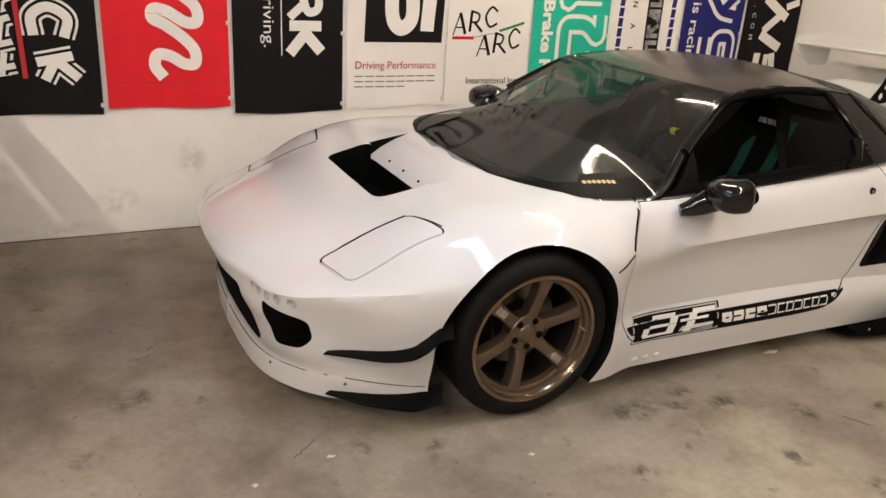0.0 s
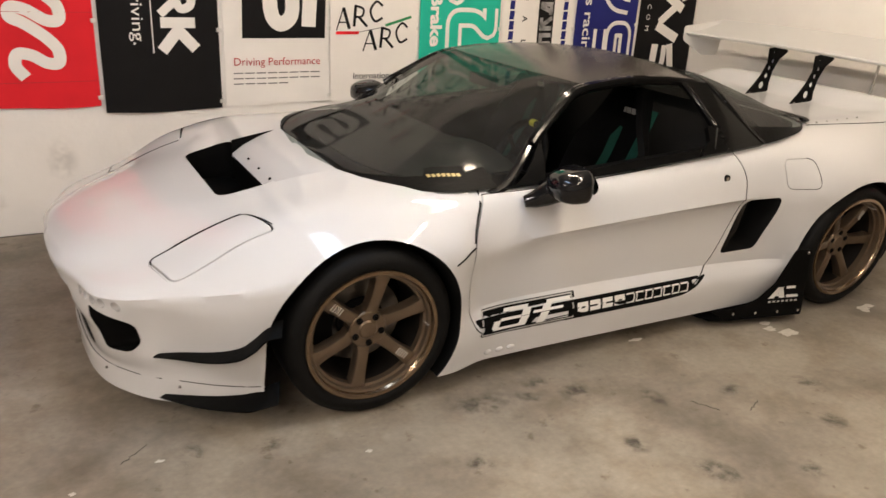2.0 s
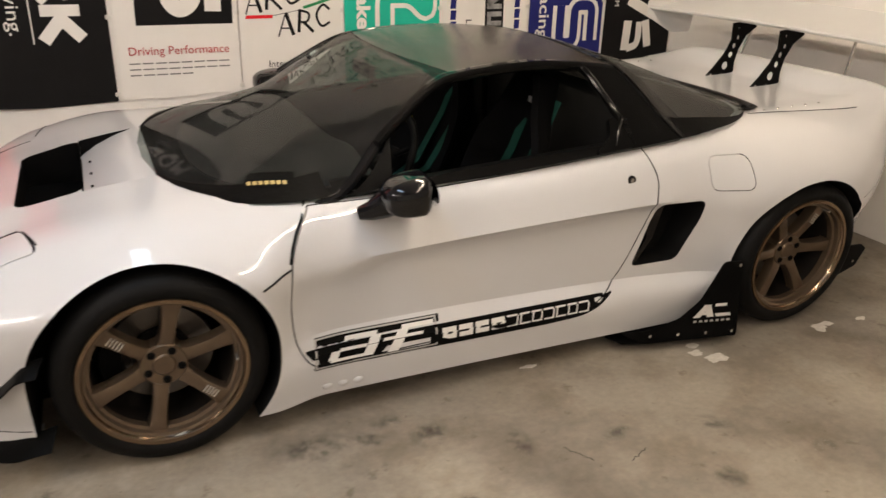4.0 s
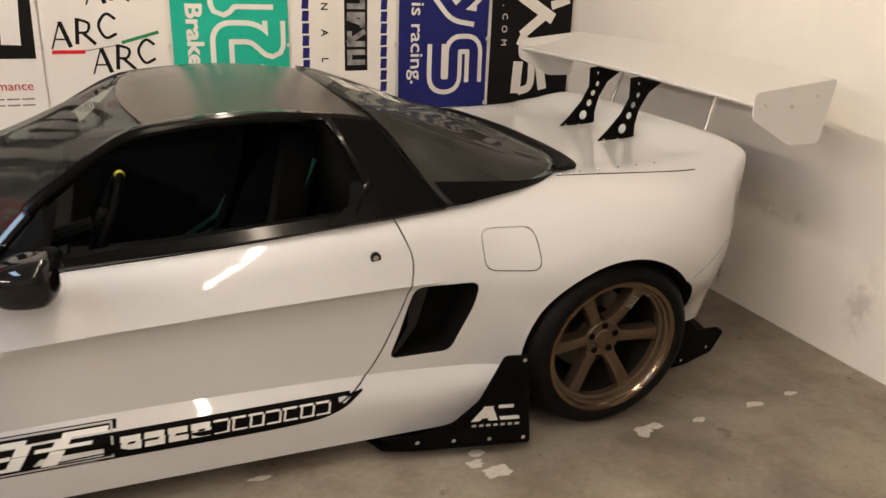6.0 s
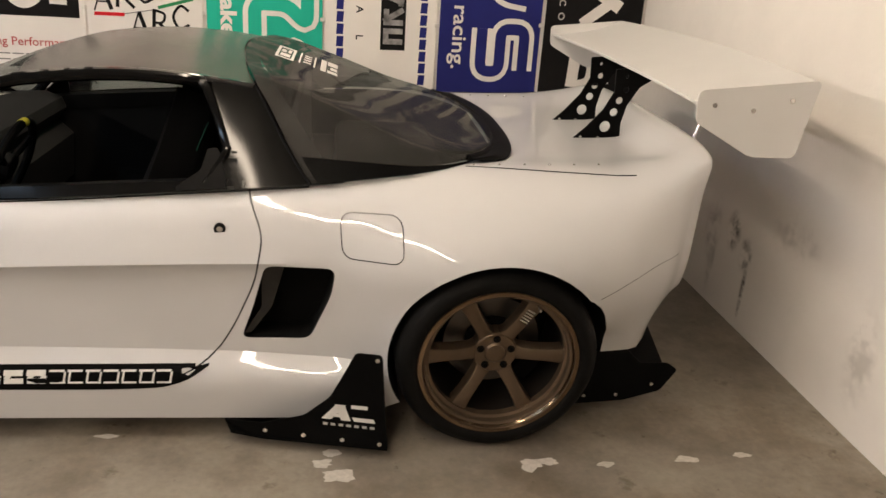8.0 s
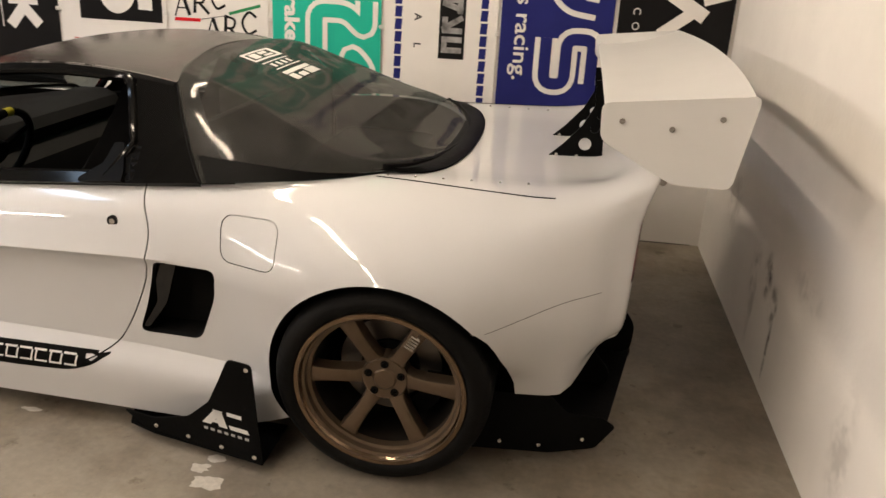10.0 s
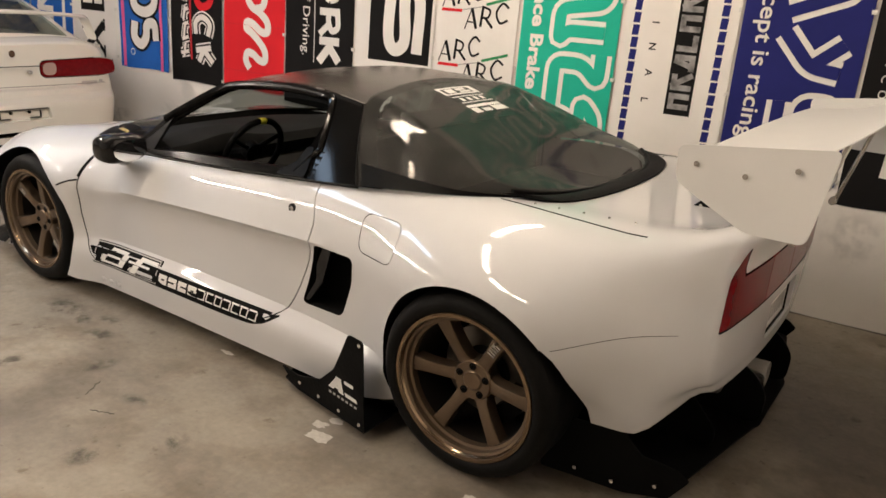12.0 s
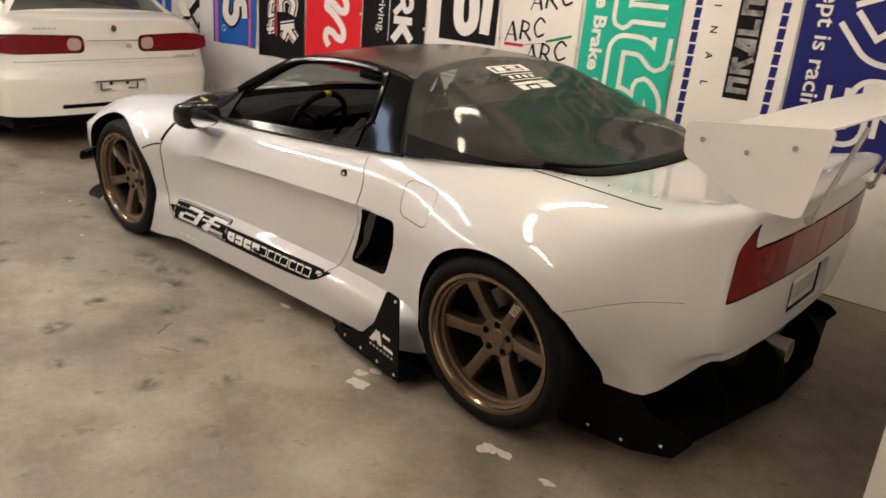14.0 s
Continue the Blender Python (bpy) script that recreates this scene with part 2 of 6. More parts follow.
def catmull(pts, per):
    """Points along a centripetal curve through pts, per to each span."""
    P = [np.array(p, float) for p in pts]
    P = [2 * P[0] - P[1]] + P + [2 * P[-1] - P[-2]]
    out = []
    for i in range(1, len(P) - 2):
        p0, p1, p2, p3 = P[i - 1:i + 3]
        t0 = 0.0
        t1 = t0 + max(np.linalg.norm(p1 - p0), 1e-6) ** 0.5
        t2 = t1 + max(np.linalg.norm(p2 - p1), 1e-6) ** 0.5
        t3 = t2 + max(np.linalg.norm(p3 - p2), 1e-6) ** 0.5
        for k in range(per):
            t = t1 + (t2 - t1) * k / per
            a1 = (t1 - t) / (t1 - t0) * p0 + (t - t0) / (t1 - t0) * p1
            a2 = (t2 - t) / (t2 - t1) * p1 + (t - t1) / (t2 - t1) * p2
            a3 = (t3 - t) / (t3 - t2) * p2 + (t - t2) / (t3 - t2) * p3
            b1 = (t2 - t) / (t2 - t0) * a1 + (t - t0) / (t2 - t0) * a2
            b2 = (t3 - t) / (t3 - t1) * a2 + (t - t1) / (t3 - t1) * a3
            out.append((t2 - t) / (t2 - t1) * b1 + (t - t1) / (t2 - t1) * b2)
    out.append(P[-2])
    return out


# ---------------------------------------------------------------- the garage
WALL_A = 2.57                                     # the room stands turned by this against the car
WALL_RIGHT = pose(5.165, 4.478, 0, 0, 0, 0.7)      # the end wall is not quite square to the back wall
WALL = pose(5.17, 4.478, 0, 0, 0, WALL_A)         # the far right corner: x runs along the back wall, y into it


def floor_height(x, y):
    """The slab rises gently towards the back wall, more at its far end."""
    t = max(0.0, y - 2.0)
    k = min(1.0, max(0.0, (y - 3.4) / 0.9))
    return 0.016 * t + max(-0.005, 0.036 - 0.014 * x) * k * k * (3 - 2 * k)


def floor_mesh():
    xs, ys = np.linspace(-9, 9.8, 118), np.linspace(-4.2, 4.6, 60)
    return sheet([[Vector((x, y, floor_height(x, y))) for y in ys] for x in xs])


tagged(part("floor", floor_mesh(), M_FLOOR), "stained grey concrete garage floor with worn patches", "floor", kind="structure")
wb = part("wall_back", boxm((-14.2, 0, -0.1), (0.2, 0.2, 3.0)), M_WALL, smooth=0)
wb.matrix_basis = WALL
tagged(wb, "white painted garage wall hung with cloth banners", "wall", kind="structure")
wr = part("wall_right", boxm((0, -3.4, -0.1), (0.2, 0, 3.0)), M_WALL, smooth=0)
wr.matrix_basis = WALL_RIGHT
tagged(wr, "white painted garage end wall with scuffs", "wall", kind="structure")
# the next four walls are out of view, added to enclose and bounce light
we = part("wall_end", boxm((0.02, -3.42, -0.1), (4.2, -3.22, 3.0)), M_BOUNCE_WALL, smooth=0)
we.matrix_basis = WALL
tagged(we, "unseen plain grey wall added beside the bay", "wall", kind="structure")
wa = part("wall_aisle", boxm((4.2, -8.9, -0.1), (4.4, -3.2, 3.0)), M_BOUNCE_WALL, smooth=0)
wa.matrix_basis = WALL
tagged(wa, "unseen plain grey wall added at the end of the aisle", "wall", kind="structure")
wf = part("wall_front", boxm((-14.2, -8.9, -0.1), (4.2, -8.7, 3.0)), M_BOUNCE_WALL, smooth=0)
wf.matrix_basis = WALL
tagged(wf, "unseen plain grey wall added across the aisle to bounce light", "wall", kind="structure")
wl = part("wall_left", boxm((-14.3, -8.9, -0.1), (-14.1, 0.2, 3.0)), M_BOUNCE_WALL, smooth=0)
wl.matrix_basis = WALL
tagged(wl, "unseen plain grey wall added at the far end", "wall", kind="structure")
ce = part("ceiling", boxm((-14.3, -8.9, 2.75), (4.4, 0.2, 2.9)), M_CEIL, smooth=0)
ce.matrix_basis = WALL
tagged(ce, "plain dull grey garage ceiling", "ceiling", kind="structure")


WARM, COOL, BLUISH = (1.0, 0.825, 0.645), (1.0, 0.87, 0.77), (0.58, 0.76, 1.0)


def foot_gap():
    """The dark uneven gap between slab and wall."""
    pts = []
    for k in range(120):
        a = -13.5 + 13.45 * k / 119
        p = WALL @ Vector((a, -.004, 0))
        pts.append((p.x, p.y, floor_height(p.x, p.y) + .001))
    return tube(pts, [.002 + .004 * max(0, noise.noise((k * .37, 0, 0)) + .25) for k in range(120)], 6)


tagged(part("trim", foot_gap(), mat("dark_gap", (.06, .055, .05), .9)), "dark uneven gap along the foot of the wall", "gap", kind="structure")


def tube_glow(name, color, strength):
    m = bpy.data.materials.new(name)
    m.use_nodes = True
    b = m.node_tree.nodes["Principled BSDF"]
    b.inputs["Base Color"].default_value = (0.8, 0.8, 0.8, 1)
    b.inputs["Emission Color"].default_value = (*color, 1)
    b.inputs["Emission Strength"].default_value = strength
    return m


def lamp(x, y0, y1, glow, z=2.66):
    """A long ceiling lamp, out of view, that runs across the garage, lit by its bare tube."""
    th = thing("ceiling_lamp", x, (y0 + y1) / 2, z, "long white tube lamp on the garage ceiling, out of view", "lamp", "ceiling lamps")
    h = (y1 - y0) / 2
    part("housing", boxm((-.05, -h - .03, .035), (.05, h + .03, .09), 0.008), M_CEIL, th)
    t = bmesh.new()
    cyl(t, (0, -h, .008), (0, h, .008), 0.03, seg=8)
    part("tube", t, glow, th, "glowing tube")


def panel_lamp(x, y, w, l, glow, z=2.70):
    """A flat cool ceiling panel in a thin frame."""
    th = thing("ceiling_panel_lamp", x, y, z, "flat cool white panel lamp mounted on the garage ceiling", "lamp", "ceiling lamps")
    fr = bmesh.new()
    for lo, hi in (((-w - .02, -l - .02), (-w, l + .02)), ((w, -l - .02), (w + .02, l + .02)), ((-w, -l - .02), (w, -l)), ((-w, l), (w, l + .02))):
        box(fr, (*lo, 0), (*hi, .05))
    part("frame", fr, M_CEIL, th, "thin white frame", 0)
    part("diffuser", boxm((-w, -l, .012), (w, l, .045)), glow, th, "glowing diffuser", 0)


GLOW_W, GLOW_FILL, GLOW_P = tube_glow("warm_tube", WARM, LAMP_W), tube_glow("fill_tube", COOL, LAMP_FILL), tube_glow("cool_panel", BLUISH, PANEL)
for y0 in (-3.05, -1.25, .6, 2.45):
    lamp(2.8, y0, y0 + 1.37, GLOW_W)
# unseen row added as fill for the floor and nose on the left
for y0 in (-3.05, -1.25, .55):
    lamp(-1.5, y0, y0 + 1.37, GLOW_FILL)
panel_lamp(1.15, 1.5, .15, .85, GLOW_P)


# ---------------------------------------------------------------- the white coupe
# Own axes: x from the front axle to the rear, y from the middle to its far side, z up.
CAR = thing("sports_car", 1.386, 2.965, 0, "low white wide-body coupe with black roof and bronze wheels", "car")
CAR.matrix_basis = pose(1.386, 2.02, 0, 0.9) @ pose(0, 0.945, 0)
NOSE, TAIL = -0.978, 3.30
HUB_Z, AXLE_R = 0.315, 2.53
SEC = [  # control lines along the body, as (width keys, height keys)
    (((-1, 0), (3.4, 0)), ((-1.0, .49), (-.9, .54), (-.7, .61), (-.37, .672), (0, .74), (.2, .765), (.35, .76), (.7, .76), (1.2, .78), (1.7, .83), (2.1, .85), (2.53, .852), (2.9, .855), (3.05, .862), (3.12, .872), (3.17, .915), (3.2, .938), (3.25, .945), (3.3, .935))),
    (((-1, .42), (0, .45), (1, .45), (3.4, .42)), ((-1.0, .485), (-.9, .532), (-.7, .592), (-.37, .675), (0, .742), (.2, .762), (.35, .765), (.7, .77), (1.2, .79), (1.7, .84), (2.1, .85), (2.53, .855), (2.9, .86), (3.05, .866), (3.12, .876), (3.17, .917), (3.2, .938), (3.25, .945), (3.3, .935))),
    (((-1, .64), (-.7, .66), (-.35, .74), (0, .78), (.35, .78), (.7, .755), (1.2, .75), (1.7, .75), (2.1, .74), (2.42, .70), (2.6, .70), (2.9, .70), (3.1, .67), (3.3, .62)), ((-1, .48), (-.7, .545), (-.35, .682), (0, .735), (.35, .74), (.7, .75), (1.2, .78), (1.7, .822), (2.1, .85), (2.53, .862), (2.9, .872), (3.1, .905), (3.22, .935), (3.3, .93))),
    (((-1, .86), (-.72, .785), (-.5, .83), (-.35, .875), (0, .905), (.35, .87), (.55, .83), (.7, .822), (1.2, .822), (1.7, .832), (2.1, .85), (2.53, .88), (2.9, .86), (3.1, .785), (3.22, .72), (3.3, .69)), ((-1, .472), (-.72, .512), (-.5, .565), (-.35, .61), (0, .68), (.35, .69), (.55, .71), (.7, .715), (1.2, .74), (1.7, .77), (2.1, .785), (2.53, .80), (2.9, .82), (3.1, .86), (3.22, .90), (3.3, .90))),
    (((-1, .90), (-.72, .82), (-.5, .885), (-.35, .935), (0, .968), (.3, .96), (.45, .90), (.6, .884), (1.2, .886), (1.7, .888), (2.0, .90), (2.2, .95), (2.4, .99), (2.53, 1.0), (2.75, .985), (2.9, .945), (3.1, .83), (3.22, .735), (3.3, .71)), ((-1, .458), (-.72, .487), (-.5, .53), (-.35, .55), (0, .61), (.3, .59), (.5, .565), (.7, .577), (1.2, .601), (1.7, .617), (2.0, .625), (2.53, .665), (2.9, .665), (3.1, .67), (3.3, .68))),
    (((-1, .90), (-.72, .80), (-.5, .88), (-.35, .925), (0, .965), (.3, .955), (.45, .882), (.6, .866), (.8, .862), (1.2, .861), (1.7, .864), (2.0, .884), (2.2, .94), (2.4, .985), (2.53, .998), (2.75, .98), (2.9, .94), (3.1, .82), (3.22, .725), (3.3, .70)), ((-1, .38), (-.72, .38), (0, .44), (.5, .47), (.8, .545), (1.2, .57), (1.7, .585), (1.85, .57), (2.05, .48), (2.53, .5), (2.9, .53), (3.3, .56))),
    (((-1, .90), (-.72, .80), (-.5, .87), (-.35, .91), (0, .95), (.3, .945), (.45, .872), (.6, .850), (1.2, .845), (1.7, .848), (2.0, .862), (2.15, .90), (2.25, .95), (2.53, .985), (2.75, .95), (2.9, .89), (3.03, .825), (3.22, .69), (3.3, .66)), ((-1, .25), (-.7, .25), (0, .30), (.5, .318), (.92, .321), (1.3, .317), (1.7, .308), (2.0, .295), (2.2, .29), (2.53, .38), (2.9, .42), (3.03, .41), (3.2, .46), (3.3, .485))),
    (((-1, .72), (-.87, .775), (-.72, .79), (-.5, .845), (-.35, .89), (0, .95), (.3, .945), (.45, .905), (.6, .893), (1.2, .891), (1.7, .893), (2.0, .905), (2.53, .95), (2.9, .83), (3.03, .80), (3.2, .62), (3.3, .60)), ((-1, .165), (-.7, .165), (0, .19), (.5, .245), (1.2, .246), (1.7, .24), (2.0, .235), (2.53, .30), (2.9, .34), (3.03, .325), (3.12, .375), (3.2, .42), (3.3, .445))),
    (((-1, .70), (-.87, .77), (-.72, .785), (-.5, .84), (-.35, .885), (0, .93), (.3, .93), (.5, .885), (1.2, .88), (2.0, .885), (2.53, .90), (2.9, .802), (3.03, .785), (3.19, .60), (3.3, .58)), ((-1, .085), (-.7, .08), (0, .09), (.5, .095), (1.2, .09), (2.0, .085), (2.53, .25), (2.85, .277), (3.03, .282), (3.12, .335), (3.19, .39), (3.3, .42))),
]
SECF = [(pchip(w), pchip(h)) for w, h in SEC]
CAP_F, CAP_R = 0.5, 0.07
NOSE_PLAN = pchip([(0, 0), (.006, .25), (.023, .495), (.056, .64), (.114, .748), (.188, .843), (.254, .896), (.40, .975), (.5, 1.0)])   # the blunt plan of the nose


def cap(u):
    """How far the plan closes in at the rounded nose and tail."""
    e = 1.0
    if u < NOSE + CAP_F:
        e = NOSE_PLAN(u - NOSE)
    if u > TAIL - CAP_R:
        e = max(0.0, 1 - ((u - TAIL + CAP_R) / CAP_R) ** 2.2) ** (1 / 2.2)
    return e


LEAN_F = pchip([(0.05, 0.095), (0.15, 0.095), (0.18, 0.105), (0.3, 0.09), (0.43, 0.03), (0.47, 0.018), (0.5, 0.03), (0.7, 0.05)])


CREASE = pchip([(-1.0, 1), (-.5, .8), (-.2, 0), (.42, 0), (.6, .45), (.8, 1), (1.8, 1), (2.02, 0), (3.3, 0)])      # how hard the flank's upper crease is
CREASE_LOW = pchip([(-1.0, 0), (.36, 0), (.46, 1), (2.1, 1), (2.2, 0), (3.3, 0)])                                        # and the crease above the sill
LEAN_R = pchip([(0.3, -0.05), (0.8, -0.045), (0.87, -0.03), (0.93, 0.0)])


def section(u, per=5):
    e = max(cap(u), 0.02)
    ctl = [(w(u), h(u)) for w, h in SECF]
    k, m = CREASE(u), CREASE_LOW(u)
    pts = 0
    for weight, cuts in (((1 - k) * (1 - m), (0, 8)), (k * (1 - m), (0, 4, 8)), (k * m, (0, 4, 6, 8)), ((1 - k) * m, (0, 6, 8))):
        if weight > 0:
            line = []
            for a, b in zip(cuts, cuts[1:]):
                line += catmull(ctl[a:b + 1], per)[:-1]
            pts = pts + weight * np.array(line + [np.array(ctl[-1])])
    wf = max(0.0, min(1.0, (NOSE + 0.75 - u) / 0.75)) ** 0.6
    wt = max(0.0, min(1.0, (u - 3.08) / 0.2))
    top = lambda v, z: .05 * math.exp(-((abs(v) - .5) / .17) ** 2) * max(0.0, min(1.0, (z - .37) / .08))     # the upper nose sweeps back beside the middle
    return [(u + wf * (LEAN_F(z) + top(v * e, z)) + wt * LEAN_R(z), v * e, z) for v, z in pts]


def body_solid():
    us = [NOSE + CAP_F * (1 - math.cos(math.pi / 2 * i / 30)) for i in range(30)]
    us += list(np.linspace(NOSE + CAP_F, TAIL - CAP_R, 120))
    us += [TAIL - CAP_R * (1 - math.sin(math.pi / 2 * i / 12)) for i in range(1, 13)]
    bm = bmesh.new()
    rings = []
    for u in us:
        half = section(u)
        zb = half[-1][2]
        ring = [(x, -v, z) for x, v, z in half] + [(half[-1][0], -half[-1][1] * 0.5, zb), (half[-1][0], half[-1][1] * 0.5, zb)] + [(x, v, z) for x, v, z in reversed(half[1:])]
        rings.append([bm.verts.new(p) for p in ring])
    n = len(rings[0])
    for i in range(len(rings) - 1):
        for k in range(n):
            bm.faces.new((rings[i][k], rings[i][(k + 1) % n], rings[i + 1][(k + 1) % n], rings[i + 1][k]))
    for ring in (rings[0], rings[-1]):
        for k in range(n // 2):
            q = [ring[k], ring[k + 1], ring[(n - k - 1) % n], ring[(n - k) % n]]
            q = [v for i, v in enumerate(q) if v not in q[:i]]
            if len(q) > 2:
                bm.faces.new(q)
    bmesh.ops.recalc_face_normals(bm, faces=bm.faces)
    me = bpy.data.meshes.new("body")
    bm.to_mesh(me)
    bm.free()
    for m in BODY_MATS:
        me.materials.append(m)
    return me


def sideprism(pts, v0, v1):
    """A cutter through the flank: outline in (x, z), from v0 to v1 across."""
    return prism(bmesh.new(), pts, lambda x, z: (x, v0, z), lambda x, z: (x, v1, z))


def topprism(pts, z0, z1):
    return prism(bmesh.new(), pts, lambda x, y: (x, y, z0), lambda x, y: (x, y, z1))


def endprism(pts, u0, u1):
    """A cutter from the front or the back: outline in (y, z)."""
    return prism(bmesh.new(), pts, lambda y, z: (u0, y, z), lambda y, z: (u1, y, z))


def rounded(pts, r=0.02, seg=4):
    """An outline with its corners rounded."""
    out = []
    n = len(pts)
    for i in range(n):
        p, a, b = (np.array(pts[k % n], float) for k in (i, i - 1, i + 1))
        da, db = a - p, b - p
        la, lb = np.linalg.norm(da), np.linalg.norm(db)
        k = min(r, la * 0.45, lb * 0.45)
        q0, q1 = p + da / la * k, p + db / lb * k
        for j in range(seg + 1):
            t = j / seg
            out.append(tuple((1 - t) ** 2 * q0 + 2 * t * (1 - t) * p + t * t * q1))
    return out


def grown(pts, d):
    """An outline moved outwards by d."""
    P = [np.array(p, float) for p in pts]
    area = sum(a[0] * b[1] - b[0] * a[1] for a, b in zip(P, P[1:] + P[:1]))
    s = 1 if area > 0 else -1
    out = []
    for i in range(len(P)):
        t = P[(i + 1) % len(P)] - P[i - 1]
        t = t / max(np.linalg.norm(t), 1e-9)
        out.append(tuple(P[i] + s * d * np.array([t[1], -t[0]])))
    return out


def mirrored(pts):
    return [(x, -y) for x, y in pts]


DOOR = rounded([(.545, .80), (.44, .70), (.392, .60), (.385, .42), (.40, .30), (.45, .212), (1.55, .235), (1.66, .30), (1.72, .40), (1.785, .55), (1.812, .70), (1.775, .79), (1.735, .90), (.60, .90)], 0.05)
VENT = rounded([(1.815, .612), (2.022, .612), (2.01, .52), (1.945, .36), (1.735, .355), (1.77, .45)], 0.03)
FUEL = rounded([(2.03, .775), (2.215, .775), (2.222, .645), (2.04, .645)], 0.04, 6)
LAMPC = rounded([(-.672, -.55), (-.338, -.555), (-.288, -.775), (-.622, -.742)], 0.035, 5)
FRONT_MOUTH = rounded([(-.385, .42), (.385, .42), (.475, .25), (.45, .215), (-.45, .215), (-.475, .25)], 0.03)
SIDE_MOUTH = rounded([(-.555, .425), (-.685, .385), (-.68, .305), (-.65, .265), (-.575, .262)], 0.02)
REAR_BAND = rounded([(-.705, .635), (.705, .635), (.70, .80), (.645, .895), (.60, .80), (-.60, .80), (-.645, .895), (-.70, .80)], 0.012)


def scoop_cutter():
    half = lambda x: 0.325 + 0.08 * (x + 0.37)
    prof = [(-.163, .85), (-.163, .648), (-.155, .655), (-.10, .692), (-.03, .724), (.04, .748), (.11, .764), (.12, .85)]
    bm = prism(bmesh.new(), prof, lambda x, z: (x, -half(x), z), lambda x, z: (x, half(x), z))
    for f in bm.faces:
        c = f.calc_center_median()
        f.material_index = WHITE if (len(f.verts) == 4 and c.z < .8) else TRIM
    return bm


# ---- curves of the glass and roof
FRONT, BACK = 0.045, 2.60
CZ = pchip([(.045, .762), (.3, .845), (.5, .905), (.75, .995), (1.0, 1.095), (1.15, 1.135), (1.4, 1.16), (1.65, 1.145), (1.9, 1.085), (2.2, .985), (2.45, .895), (2.6, .86)])
EV = pchip([(.045, .80), (.54, .785), (.8, .665), (1.07, .565), (1.4, .55), (1.7, .56), (2.0, .60), (2.3, .655), (2.6, .64)])
EZ = pchip([(.045, .745), (.25, .745), (.54, .745), (.8, .935), (1.07, 1.085), (1.4, 1.112), (1.77, 1.08), (2.0, 1.01), (2.3, .905), (2.6, .855)])
BV = pchip([(.54, .785), (1.1, .80), (1.7, .812), (2.0, .80), (2.2, .755), (2.42, .66), (2.6, .64)])
BZ = pchip([(.54, .745), (1.14, .775), (1.7, .82), (1.94, .84), (2.2, .857), (2.42, .862), (2.6, .855)])


def ccap(u):
    e = 1.0
    if u < .54:
        e = max(0.0, 1 - ((.54 - u) / (.54 - FRONT)) ** 2.6) ** (1 / 2.6)
    if u > 2.3:
        e = max(0.0, 1 - ((u - 2.3) / (BACK - 2.3)) ** 2.2) ** (1 / 2.2)
    return e


def glass_foot(u0, u1, n, inset):
    pts = [(u, EV(u) * ccap(u) - inset) for u in np.linspace(u0, u1, n)]
    return [(u, -v) for u, v in pts] + [(u, v) for u, v in reversed(pts)]


def hatch_foot():
    pts = [(u, BV(u) * ccap(u) - .05) for u in (1.87, 2.0, 2.1, 2.2, 2.3, 2.4, 2.46, 2.51, 2.545, 2.565)]
    return [(u, -v) for u, v in pts] + [(u, v) for u, v in reversed(pts)]


def nose_x(v, z):
    """Where the nose's face stands at that width and height."""
    lo, hi = NOSE, NOSE + 0.6
    for _ in range(30):
        mid = (lo + hi) / 2
        best = min(section(mid), key=lambda p: abs(p[2] - z))
        lo, hi = (mid, hi) if best[1] < v else (lo, mid)
    return best[0]


